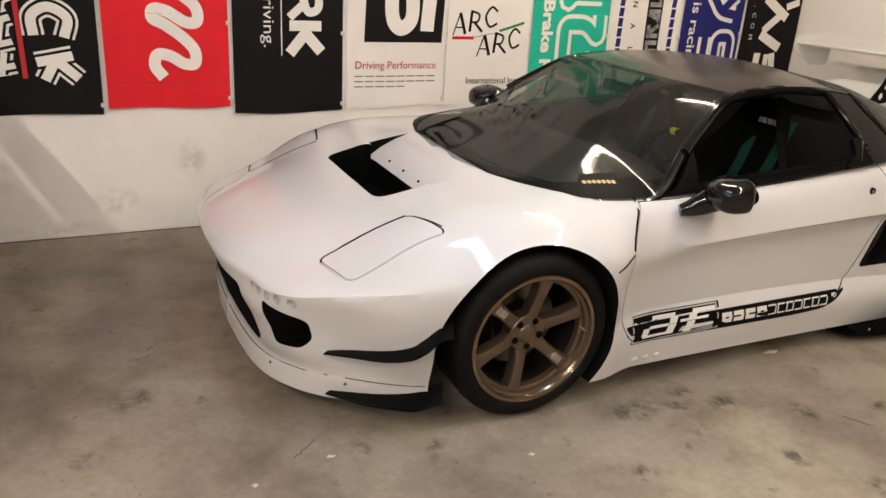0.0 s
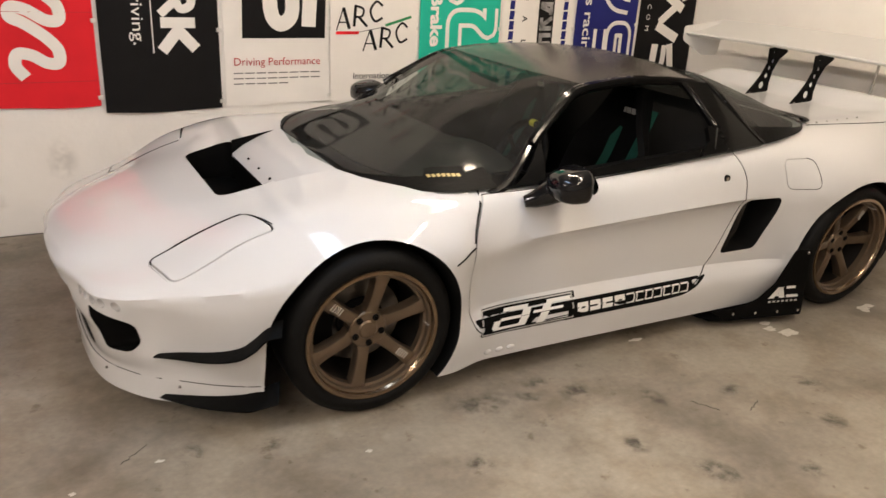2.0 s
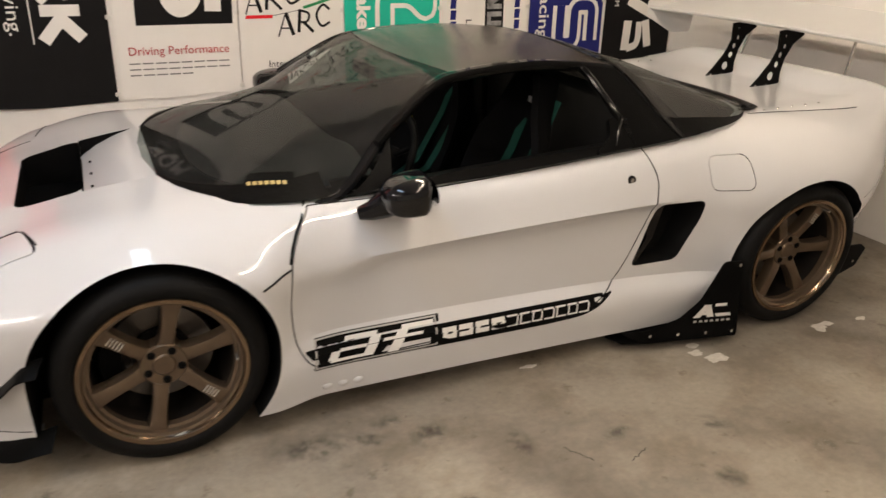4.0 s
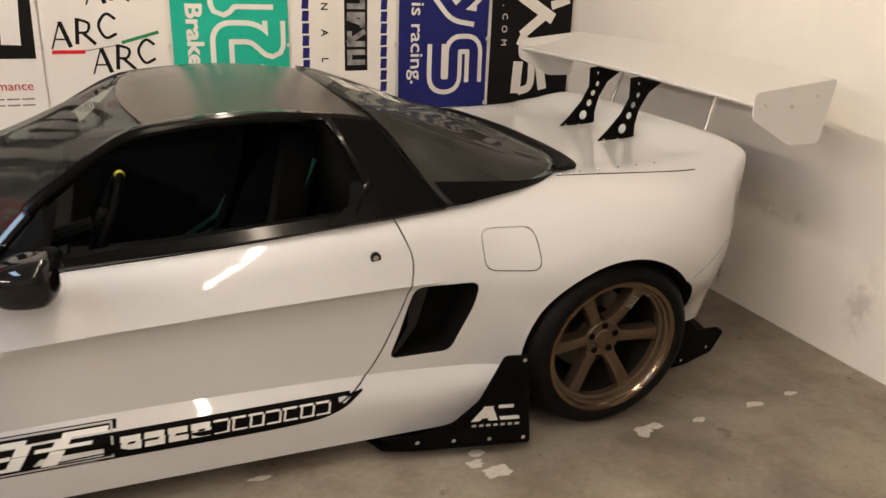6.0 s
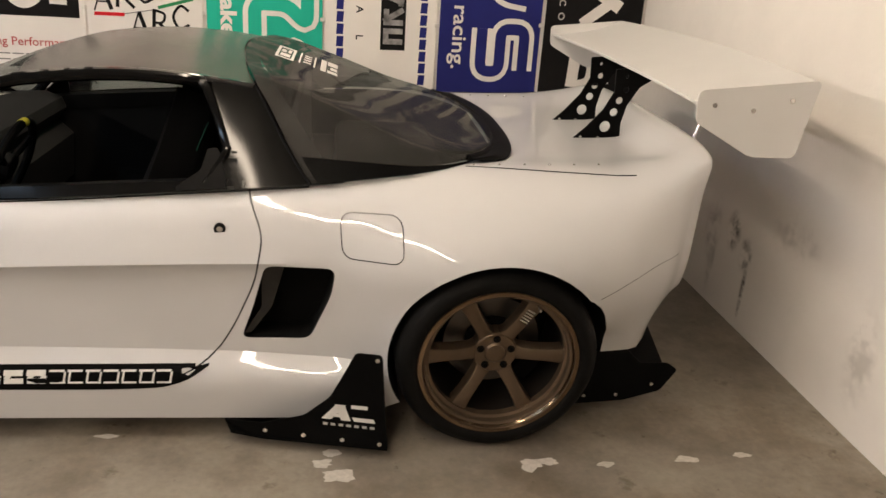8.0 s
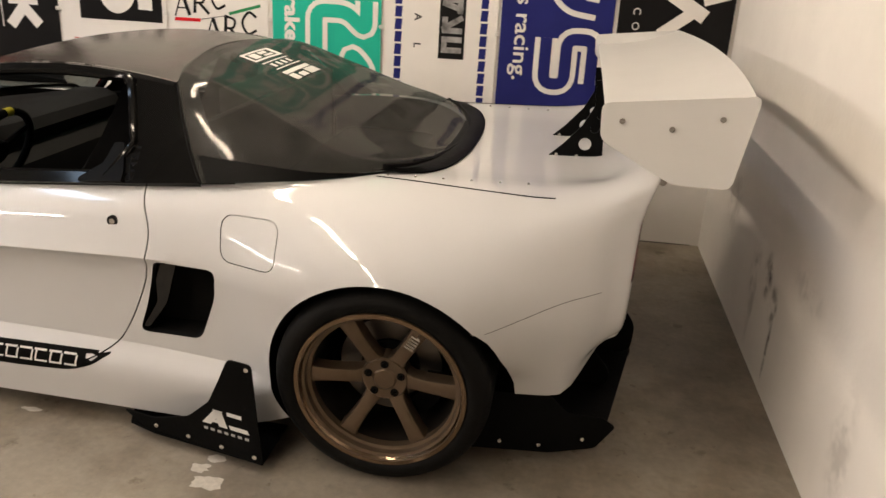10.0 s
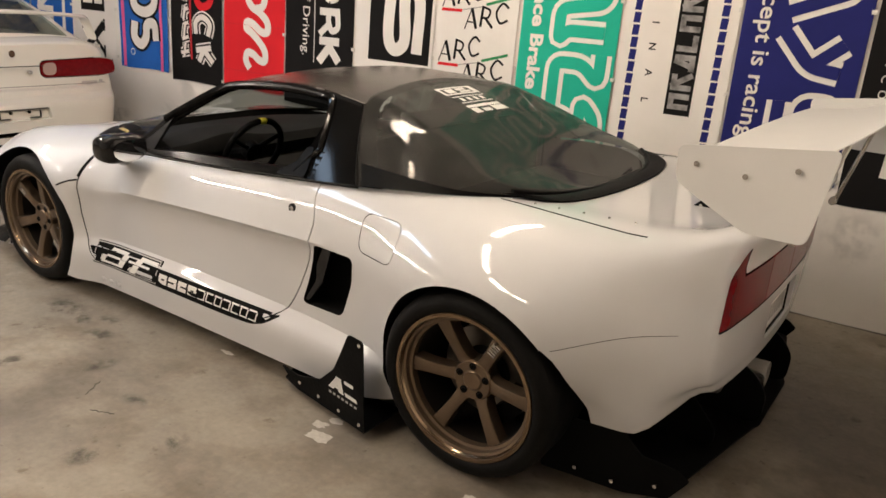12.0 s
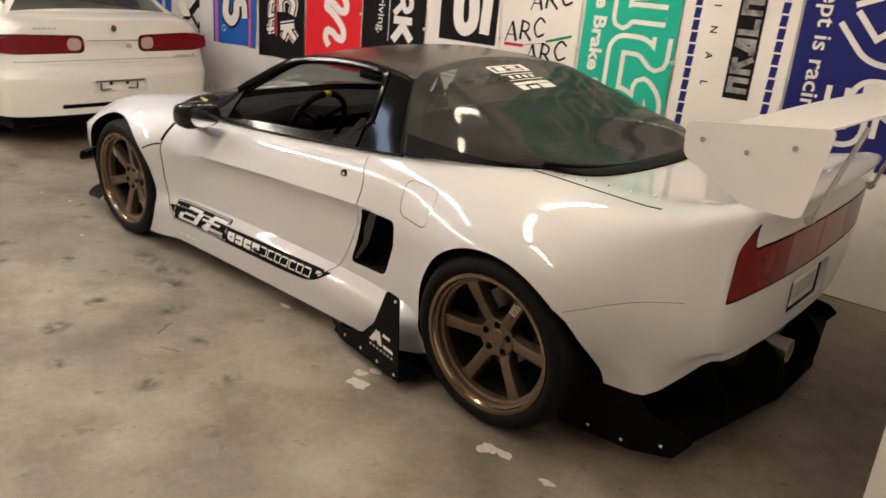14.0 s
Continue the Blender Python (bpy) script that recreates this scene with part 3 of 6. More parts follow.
def build_body():
    me = body_solid()
    cut = []
    for u in (0.0, AXLE_R):
        for s in (-1, 1):
            b = bmesh.new()
            cyl(b, (u, s * 0.55, HUB_Z + 0.005), (u, s * 1.3, HUB_Z + 0.005), 0.346, seg=72)
            cut.append((b, DARK))
    for s in (-1, 1):
        cut.append((sideprism([(2.60, .10), (2.60, .50), (2.795, .548), (2.830, .520), (2.851, .488), (2.885, .41), (2.905, .33), (2.913, .26), (2.915, .10)], s * .55, s * 1.3), DARK))
        cut.append((sideprism([(-.05, .05), (-.372, .05)] + [(-.372 * math.cos(radians(a)), .325 + .342 * math.sin(radians(a))) for a in range(0, 91, 6)] + [(.02, .45)], s * .55, s * 1.3), DARK))
    # cabin, space under the screen, engine bay, scoop, front openings
    cut.append((boxm((.62, -.735, .22), (1.90, .735, 1.2)), DARK))
    cut.append((topprism(glass_foot(.075, .64, 14, .03), .60, 1.2), DARK))
    cut.append((topprism(hatch_foot(), .62, 1.2), DARK))
    cut.append((topprism(rounded([(-.375, -.318), (-.16, -.341), (-.16, .341), (-.375, .318)], .055, 6), .55, 1.0), TRIM))
    cut.append((scoop_cutter(), None))
    cut.append((endprism(FRONT_MOUTH, -1.3, -.72), DARK))
    for pts in (SIDE_MOUTH, [(-y, z) for y, z in SIDE_MOUTH]):
        cut.append((endprism(pts, -1.3, -.62), TRIM))
    cut.append((endprism(REAR_BAND, 3.17, 3.6), DARK))
    cut.append((endprism(rounded([(-.2, .46), (.2, .46), (.21, .60), (-.21, .60)], .03), 3.225, 3.6), WHITE))
    for s in (-1, 1):
        for k in range(5):
            b = bmesh.new()
            v, z = .485 + .045 * k, .446
            cyl(b, (nose_x(v, z) - .05, s * (v + .03), z + .004), (nose_x(v, z) + .028, s * (v - .012), z - .002), .0185, .0165, seg=24)
            cut.append((b, WHITE))
    me = boolean(me, cut)
    panels = []
    for s in (-1, 1):
        panels.append(("door", boolean(me.copy(), [(sideprism(grown(DOOR, -.0045), s * 1.2, s * 0.79), None)], "INTERSECT"), "long white door with a soft crease"))
        me = boolean(me, [(sideprism(DOOR, s * 1.3, s * 0.785), DARK), (sideprism(VENT, s * 1.3, s * 0.74), DARK)])
    panels.append(("fuel_flap", boolean(me.copy(), [(sideprism(grown(FUEL, -.003), -1.2, -.84), None)], "INTERSECT"), "rounded fuel filler flap"))
    me = boolean(me, [(sideprism(FUEL, -1.3, -.83), DARK)])
    for pts in (LAMPC, mirrored(LAMPC)):
        panels.append(("headlight_cover", boolean(me.copy(), [(topprism(grown(pts, -.0065), .46, 1.0), None)], "INTERSECT"), "closed pop-up headlight cover"))
        me = boolean(me, [(topprism(pts, .45, 1.1), DARK)])
    def fold(ob):
        """Keeps the flank's fold lines crisp."""
        mesh = ob.data
        on = [False] * len(mesh.vertices)
        for (w, h), a, b in ((SECF[4], .62, 1.9), (SECF[6], .44, 2.16)):
            on = [o or (a < v.co.x < b and abs(v.co.z - h(v.co.x)) < .003 and abs(abs(v.co.y) - w(v.co.x)) < .004) for o, v in zip(on, mesh.vertices)]
        mark = mesh.attributes.get("sharp_edge") or mesh.attributes.new("sharp_edge", "BOOLEAN", "EDGE")
        for e in mesh.edges:
            if on[e.vertices[0]] and on[e.vertices[1]]:
                mark.data[e.index].value = True
        return ob

    body = finish("body", me, M_WHITE, CAR, "white wide-body shell", 42)
    made = [finish(name, pm, M_WHITE, CAR, label, 42) for name, pm, label in panels]
    for ob in [body] + made:
        fold(ob)
    return body, made


BODY, PANELS = build_body()


def surface_tree():
    bm = bmesh.new()
    for ob in [BODY] + PANELS:
        bm.from_mesh(ob.data)
    tree = BVHTree.FromBMesh(bm)
    bm.free()
    return tree


TREE = surface_tree()


def on_flank(u, z, s=-1, lift=0.001):
    """The point of the car's flank at (u, z)."""
    hit, normal, _, _ = TREE.ray_cast(Vector((u, s * 1.5, z)), Vector((0, -s, 0)))
    return hit + normal * lift if hit else Vector((u, s * 0.9, z))


def on_top(u, v, lift=0.001):
    hit, normal, _, _ = TREE.ray_cast(Vector((u, v, 1.05)), Vector((0, 0, -1)))
    return hit + normal * lift if hit else Vector((u, v, 0.8))


def on_end(v, z, lift=0.001, front=True):
    hit, normal, _, _ = TREE.ray_cast(Vector((-2 if front else 4, v, z)), Vector((1 if front else -1, 0, 0)))
    return hit + normal * lift if hit else Vector((-0.9, v, z))


def seam_line(points, name="panel_seam", r=0.0022, label=""):
    return part(name, tube(points, r, 5), M_TRIM, CAR, label)


def patch(outline, place, n=24, m=6):
    """A thin sticker laid on the body: outline gives, for a fraction along, its lower and upper edge."""
    rows = []
    for i in range(n + 1):
        a, b = outline(i / n)
        rows.append([place(a[0] + (b[0] - a[0]) * j / m, a[1] + (b[1] - a[1]) * j / m) for j in range(m + 1)])
    return sheet(rows)


# ---- black upper part: screen, roof, hatch
def canopy(u, t):
    """A point of the upper part: t from -1 (near edge) over 0 (middle) to 1 (far edge) of screen, roof and hatch."""
    s = abs(t)
    k = s ** 2.1
    return Vector((u, math.copysign(EV(u) * ccap(u) * s, t), CZ(u) + (EZ(u) - CZ(u)) * k))


def flank(u, f, s):
    """A point of the upper flank: f from 0 (belt line) to 1 (roof edge), s the side."""
    v = BV(u) + (EV(u) - BV(u)) * f
    z = BZ(u) + (EZ(u) - BZ(u)) * f
    bow = 0.008 * math.sin(math.pi * f) * min(1, max(0, (2.45 - u) / .3))
    return Vector((u, s * (v * ccap(u) + bow * 0.6), z + bow * 0.3))


def topsheet(ufun0, ufun1, nu=24, nt=25, thick=0.004, t0=-1, t1=1):
    rows = []
    for i in range(nu + 1):
        row = []
        for j in range(nt):
            t = t0 + (t1 - t0) * j / (nt - 1)
            a, b = ufun0(t), ufun1(t)
            row.append(canopy(a + (b - a) * i / nu, t))
        rows.append(row)
    return sheet(rows, thick)


def flanksheet(u0, u1, s, nu=12, nf=10, f0=0.0, f1=1.0, thick=0.004):
    rows = []
    for i in range(nu + 1):
        row = []
        for j in range(nf + 1):
            f = f0 + (f1 - f0) * j / nf
            a, b = u0(f), u1(f)
            row.append(flank(a + (b - a) * i / nu, f, s))
        rows.append(row)
    return sheet(rows, thick)


def screen_head(t):
    return 1.0 + 0.07 * t * t


def roof_seam(t):
    return 1.68 + 0.085 * t * t


def pillar_back(f):
    return 1.94 - .175 * f


part("windscreen", topsheet(lambda t: FRONT + .001, screen_head, 40, thick=0), M_GLASS, CAR, "raked windscreen").visible_shadow = False
for s in (-1, 1):
    part("screen_border", sheet([[canopy(u, s * t) + Vector((-.002, 0, .003)) for t in (.84, .88, .92, .96, .99)] for u in np.linspace(.075, .56, 26)]), M_TRIM, CAR, "black printed border of the windscreen", 60)
part("roof_panel", topsheet(lambda t: screen_head(t) + .004, roof_seam, 24, thick=0.02), M_ROOF, CAR, "dusty gloss black roof panel")


def hatch_point(u, p):
    """The wrap-round hatch glass: p from -1 (near belt line) over 0 (middle) to 1."""
    e = ccap(u)
    ctl = [(-BV(u) * e, BZ(u)), (-EV(u) * e, EZ(u) + .004), (-.55 * EV(u) * e, CZ(u) + (EZ(u) - CZ(u)) * .2), (0, CZ(u))]
    ctl += [(-v, z) for v, z in reversed(ctl[:3])]
    pts = catmull(ctl, 8)
    x = (p + 1) / 2 * (len(pts) - 1)
    i = min(int(x), len(pts) - 2)
    q = pts[i] + (pts[i + 1] - pts[i]) * (x - i)
    return Vector((u, q[0], q[1]))


def hatch_start(p):
    s_ = abs(p)
    return roof_seam(s_ * 1.5) + .006 if s_ < .667 else pillar_back(1 - (s_ - .667) * 3) + .006


def hatch_sheet(a, b, lift=0.0, n=40, m=49):
    rows = []
    for i in range(n + 1):
        row = []
        for j in range(m):
            p = -1 + 2 * j / (m - 1)
            u0, u1 = a(p), b(p)
            row.append(hatch_point(u0 + (u1 - u0) * i / n, p) - Vector((0, 1.6 * lift * max(-1, min(1, 3 * p)), lift)))
        rows.append(row)
    return sheet(rows)


part("rear_hatch_glass", hatch_sheet(hatch_start, lambda p: BACK - .001), M_TINT, CAR, "dark tinted wrap-round hatch glass", 60).visible_shadow = False
part("glass_border", hatch_sheet(hatch_start, lambda p: hatch_start(p) + .05 + .10 * max(0, abs(p) - .5), .004, 4), M_TRIM, CAR, "black printed border of the glass", 60)
for s in (-1, 1):
    part("glass_border", sheet([[hatch_point(hatch_start(p) + .02 + (2.55 - hatch_start(p)) * k, s * p) + Vector((0, s * .003, .003)) for p in (.90, .93, .96, 1.0)] for k in np.linspace(0, 1, 32)]), M_TRIM, CAR, "black printed border of the glass", 60)
part("hatch_base_trim", tube([canopy(u, t) + Vector((.004, 0, .002)) for u, t in [(2.44, -1), (2.50, -1), (2.55, -1), (2.58, -1), (2.595, -1), (2.5995, -1), (2.5995, 1), (2.595, 1), (2.58, 1), (2.55, 1), (2.50, 1), (2.44, 1)]], .012, 8), M_TRIM, CAR, "black seal at the foot of the hatch glass")
for s in (-1, 1):
    part("rear_pillar", flanksheet(lambda f: 1.725 - .095 * f, pillar_back, s, thick=0.02), M_PILLAR, CAR, "gloss black pillar")
    part("glass_seal", tube([flank(pillar_back(f) + .003, f, s) for f in np.linspace(0, 1, 9)], .005, 6), M_TRIM, CAR, "rubber seal")
    part("front_pillar", tube([canopy(u, s) + Vector((.004, -s * .012, -.014)) for u in np.linspace(.50, 1.09, 14)], [.010] + [.02] * 12 + [.018], 10), M_BLACK, CAR, "gloss black windscreen pillar")
    part("roof_rail", tube([flank(u, 1.0, s) + Vector((0, -s * .006, -.012)) for u in np.linspace(1.07, 1.76, 14)], .016, 10), M_BLACK, CAR, "gloss black roof rail")
    part("belt_moulding", flanksheet(lambda f: .56, lambda f: 1.75, s, 24, 2, 0.0, 0.09, 0.012), M_FRAME, CAR, "gloss black window sill moulding")
    part("window_frame", tube([flank(u, .95, s) for u in np.linspace(.75, 1.60, 22)] + [flank(u, f, s) for u, f in ((1.622, .90), (1.648, .74), (1.672, .56), (1.696, .36), (1.690, .30), (1.664, .18), (1.638, .05))], [.019] * 21 + [.017, .015, .014, .013, .013, .013, .012, .011], 10), M_FRAME, CAR, "gloss black window frame")
    rise = pchip([(1.56, .05), (1.60, .13), (1.628, .19), (1.642, .36), (1.668, .37), (1.70, .10)])
    part("window_corner", sheet([[flank(u, .02 + (rise(u) - .02) * k, s) + Vector((0, s * .012, .002)) for k in (0, .35, .7, 1)] for u in np.linspace(1.56, 1.70, 20)], .022), M_TRIM, CAR, "raised black corner piece of the window frame")
    part("window_channel", sheet([[flank(u, .075, s), flank(u, .075, s) + Vector((0, -s * .06, -.004)), flank(u, .075, s) + Vector((0, -s * .06, -.07))] for u in np.linspace(.60, 1.72, 20)], .003), M_TRIM, CAR, "black window channel")
    if s > 0:
        part("side_window", flanksheet(lambda f: .70 + .36 * f, lambda f: 1.70 - .09 * f, s, 16, 6, 0.05, 0.95, 0), M_GLASS, CAR, "raised side window").visible_shadow = False
    part("quarter_light", flanksheet(lambda f: .56 + .27 * f, lambda f: .77 + .03 * f, s, 6, 6, 0.05, 0.9, .012), M_TRIM, CAR, "black triangle panel by the mirror")
    part("door_catch", flanksheet(lambda f: 1.63 + .19 * f, lambda f: 1.732 - .02 * f, s, 4, 4, 0.03, 0.34, .014), M_TRIM, CAR, "black rear corner of the window")

# ---- wheels
def wheel(u, side, rim_r, tyre_r, width, turn):
    front = u < 1
    face, dish, camber = (0.93, 0.0, 1.5) if front else (0.958, 0.016, 3.0)
    w = new("wheel")
    w.parent = CAR
    w.matrix_basis = pose(u, side * face, tyre_r - .002) @ pose(0, 0, 0, -side * camber) @ pose(0, 0, 0, 0, 0, 0 if side < 0 else 180)
    d = width
    part("tyre", revolve([(rim_r + .004, .004), (rim_r + .016, -.006), (rim_r + .03, -.010), (tyre_r - .03, -.006), (tyre_r - .014, .006), (tyre_r - .004, .022), (tyre_r, .05), (tyre_r, d - .05), (tyre_r - .006, d - .018), (tyre_r - .02, d - .004), (rim_r + .02, d), (rim_r, d)], 80), M_RUBBER, w, "low-profile black tyre", 50)
    rim = part("rim", revolve([(rim_r + .008, .002), (rim_r + .006, -.004), (rim_r - .006, -.004), (rim_r - .010, .010), (rim_r - .019, .014), (rim_r - .021, .032), (rim_r - .030, .036), (rim_r - .031, .06), (rim_r + .002, .06), (rim_r + .004, .02)], 80), M_BRONZE, w, "bronze alloy rim", 30)
    part("barrel", revolve([(rim_r - .031, .061), (rim_r - .032, d), (rim_r + .002, d), (rim_r + .002, .061)], 64), M_BARREL_SHADE, rim, "inner barrel of the rim, shade put into its colour", 30)
    part("lip", revolve([(rim_r + .007, -.0045), (rim_r - .005, -.0045), (rim_r - .011, .009), (rim_r - .0115, .009), (rim_r - .006, -.002), (rim_r + .007, -.002)], 80), M_LIP, rim, "machined bronze lip", 60)
    prof = [(0.03, .060, .034), (.068, .054, .028), (.085, .046, .0235), (.13, .037, .0225), (.17, .032, .024), (rim_r - .04, .028, .0275), (rim_r - .022, .03, .034)]
    for k in range(6):
        bm = bmesh.new()
        m = Matrix.Rotation(radians(turn + 60 * k), 4, "Y")
        rings = []
        for r, y, hw in prof:
            y += dish
            rings.append([bm.verts.new(m @ Vector(p)) for p in ((r, y + .012, -hw), (r, y + .003, -hw + .003), (r, y, -hw + .009), (r, y, hw - .009), (r, y + .003, hw - .003), (r, y + .012, hw), (r, y + .05, hw - .002), (r, y + .05, -hw + .002))])
        n = len(rings[0])
        for a, b in zip(rings, rings[1:]):
            for i in range(n):
                bm.faces.new((a[i], a[(i + 1) % n], b[(i + 1) % n], b[i]))
        bm.faces.new(rings[0])
        bm.faces.new(rings[-1])
        bmesh.ops.recalc_face_normals(bm, faces=bm.faces)
        part("spoke", bm, M_BRONZE, rim, "", 40)
    q = dish
    part("hub", revolve([(.001, .047 + q), (.030, .047 + q), (.0335, .050 + q), (.036, .053 + q), (.066, .050 + q), (.071, .056 + q), (.071, .11 + q), (.001, .11 + q)], 40), M_BRONZE, rim, "bronze hub face")
    for k in range(5):
        a = radians(turn + 18 + 72 * k)
        c, sn = .052 * math.cos(a), .052 * math.sin(a)
        b = bmesh.new()
        cyl(b, (c, .048 + q, sn), (c, .0522 + q, sn), .0125, seg=14)
        part("lug_hole", b, M_DARK, rim)
        b = bmesh.new()
        cyl(b, (c, .044 + q, sn), (c, .055 + q, sn), .0065, seg=6)
        part("lug_nut", b, M_TRIM, rim)
    b = bmesh.new()
    a = radians(turn + (-40 if front else 60))
    cyl(b, ((rim_r - .028) * math.cos(a), .0, (rim_r - .028) * math.sin(a)), ((rim_r - .028) * math.cos(a), .035, (rim_r - .028) * math.sin(a)), .004, seg=8)
    part("valve", b, M_STEEL, rim, "steel tyre valve")
    for spoke in ((0, 180) if front else (-60,)):
        marks = bmesh.new()
        m = Matrix.Rotation(radians(turn + spoke), 4, "Y")
        for k in range(5):
            box(marks, (.145 + .010 * k, .0265 + q + .0025, -.014), (.150 + .010 * k, .0325 + q + .0025, .014), 0, m)
        part("raised_mark", marks, M_STEEL, rim, "raised mark on a spoke")
    part("brake_disc", revolve([(.09, .135 + q), (.158, .135 + q), (.158, .16 + q), (.09, .16 + q)], 48), M_IRON, w, "grey brake disc")
    part("brake_hub", revolve([(.001, .12 + q), (.09, .12 + q), (.09, .17 + q), (.001, .17 + q)], 24), M_DARK, w, "dark brake hub")
    b = bmesh.new()
    m = Matrix.Rotation(radians(180 if front else 30), 4, "Y")
    arc = [(.178 * math.cos(k), .178 * math.sin(k)) for k in (-.5, -.25, 0, .25, .5)] + [(.115 * math.cos(k), .115 * math.sin(k)) for k in (.5, .25, 0, -.25, -.5)]
    prism(b, arc, lambda x, z: m @ Vector((x, .105 + q, z)), lambda x, z: m @ Vector((x, .18 + q, z)))
    part("brake_caliper", b, M_TRIM, w, "black brake caliper")
    return w


for s in (-1, 1):
    wheel(0.0, s, .239, .316, .235, 41)
    wheel(AXLE_R, s, .247, .322, .285, 0)

# ---- mirrors
M_MIRROR = mat("mirror_silver", (.8, .8, .8), .03, metal=1.0)
for s in (-1, 1):
    mirror = new("side_mirror")
    mirror.parent = CAR
    mirror.matrix_basis = Matrix.Diagonal((1, -s, 1, 1))
    b = bmesh.new()
    bmesh.ops.create_uvsphere(b, u_segments=28, v_segments=16, radius=1)
    for v in b.verts:
        x, y, z = v.co
        k = abs(x) ** 0.9 if x < 0 else -abs(x) * .28
        sq = lambda c: math.copysign(abs(c) ** 0.62, c)
        v.co = Vector((.80 - .125 * k + .02 * y, -.945 + .094 * sq(y), .800 + .060 * sq(z) * (1 - .12 * y) - .008 * k + .004 * y))
    part("housing", b, M_BLACK, mirror, "gloss black mirror housing", 60)
    part("foot", tube([(.635, -.845, .712), (.668, -.862, .722), (.70, -.88, .742), (.735, -.905, .77), (.765, -.925, .788)], [.022, .032, .044, .052, .05], 14), M_BLACK, mirror, "gloss black mirror foot")
    b = bmesh.new()
    bmesh.ops.create_circle(b, cap_ends=True, segments=28, radius=1, matrix=Matrix.Translation((.838, -.945, .795)) @ Matrix.Rotation(radians(86), 4, "Y") @ Matrix.Diagonal((.044, .07, 1, 1)))
    part("mirror_glass", b, M_MIRROR, mirror, "mirror glass")

# ---- rear wing
WING = new("rear_wing")
WING.parent = CAR
MID = .018                                        # the wing sits a little to the far side


def blade_rows():
    rows = []
    for v in np.linspace(-.860, .896, 31):
        k = abs(v - .018) / .878
        dz = 0.012 * (1 - k ** 2)
        prof = []
        for c in np.linspace(0, 1, 13):
            prof.append((3.075 + (.345 + .045 * (1 - k ** 2)) * c, 1.139 + dz + .082 * c ** 2.1 + .004 * math.sin(math.pi * c)))
        for c in np.linspace(1, 0, 13):
            prof.append((3.075 + (.345 + .045 * (1 - k ** 2)) * c, 1.131 + dz + .086 * c ** 2.1 - .022 * math.sin(math.pi * c ** .6)))
        rows.append([Vector((x, v, z)) for x, z in prof + prof[:1]])
    return rows


part("blade", sheet(blade_rows()), M_WING, WING, "white wing blade", 40)
PLATE = rounded([(3.06, 1.178), (3.437, 1.222), (3.40, .985), (3.255, .985), (3.065, 1.085)], .022)
UP = [(2.912, .845), (2.97, .90), (3.03, .97), (3.065, 1.04), (3.06, 1.125), (3.19, 1.14), (3.225, 1.105), (3.16, 1.06), (3.12, .99), (3.105, .92), (3.11, .845)]
for s in (-1, 1):
    ep = part("endplate", sideprism(PLATE, MID + s * .886, MID + s * .879), M_WING, WING, "flat white end plate", 30)
    for x, z in ((3.114, 1.137), (3.236, 1.126), (3.352, 1.160)):
        b = bmesh.new()
        cyl(b, (x, MID + s * .892, z), (x, MID + s * .885, z), .0075, .005, seg=12)
        part("bolt", b, M_STEEL, ep, "steel bolt")
    me = bpy.data.meshes.new("upright")
    b = sideprism(UP, MID + s * .156, MID + s * .165)
    for f in b.faces:
        f.material_index = TRIM
    b.to_mesh(me)
    b.free()
    for m in BODY_MATS:
        me.materials.append(m)
    holes = []
    for x, z, r in ((3.045, .905, .022), (3.072, .962, .016), (3.088, 1.008, .014), (3.108, 1.05, .012), (3.105, 1.10, .007)):
        b = bmesh.new()
        cyl(b, (x, MID + s * .1, z), (x, MID + s * .25, z), r, seg=20)
        holes.append((b, TRIM))
    up = finish("upright", boolean(me, holes), M_TRIM, WING, "black drilled upright", 30)
    for x, z in ((2.95, .862), (3.02, .862), (3.09, .862)):
        b = bmesh.new()
        cyl(b, (x, MID + s * .151, z), (x, MID + s * .17, z), .006, seg=10)
        part("bolt", b, M_STEEL, up, "steel bolt")
    part("strut", tube([(3.30, s * .36, .86), (3.385, s * .33, 1.165)], .008, 8), M_STEEL, WING, "steel support strut")
    b = bmesh.new()
    cyl(b, (3.295, s * .375, .86), (3.295, s * .345, .86), .015, seg=12)
    part("strut_joint", b, M_STEEL, WING, "steel rod end")

# ---- tail: lights, plate, diffuser
M_RED = mat("red_lens", (0.17, 0.002, 0.005), 0.2, coat=0.0, spec=0.22, noise_amt=0.25, noise_scale=30)
M_PINK = mat("smoked_reflector_band", (0.22, 0.035, 0.038), 0.25, coat=0.25, noise_amt=0.2, noise_scale=20)
M_PLATEW = mat("white_plate_enamel", (0.70, 0.69, 0.66), 0.4, noise_amt=0.08)
M_MARKW = mat("white_sticker_film", (0.74, 0.73, 0.70), 0.4)
M_MARKG = mat("grey_print", (0.42, 0.41, 0.39), 0.5)
M_GOLD = mat("gold_print", (0.55, 0.42, 0.16), 0.45)


def lens(name, pts, material, label):
    """A lens cut out of the tail's own surface."""
    me = boolean(body_solid(), [(endprism(rounded(pts, .006, 2), 3.15, 3.6), None)], "INTERSECT")
    me.materials.clear()
    me.polygons.foreach_set("material_index", [0] * len(me.polygons))
    return finish(name, me, material, CAR, label, 30)


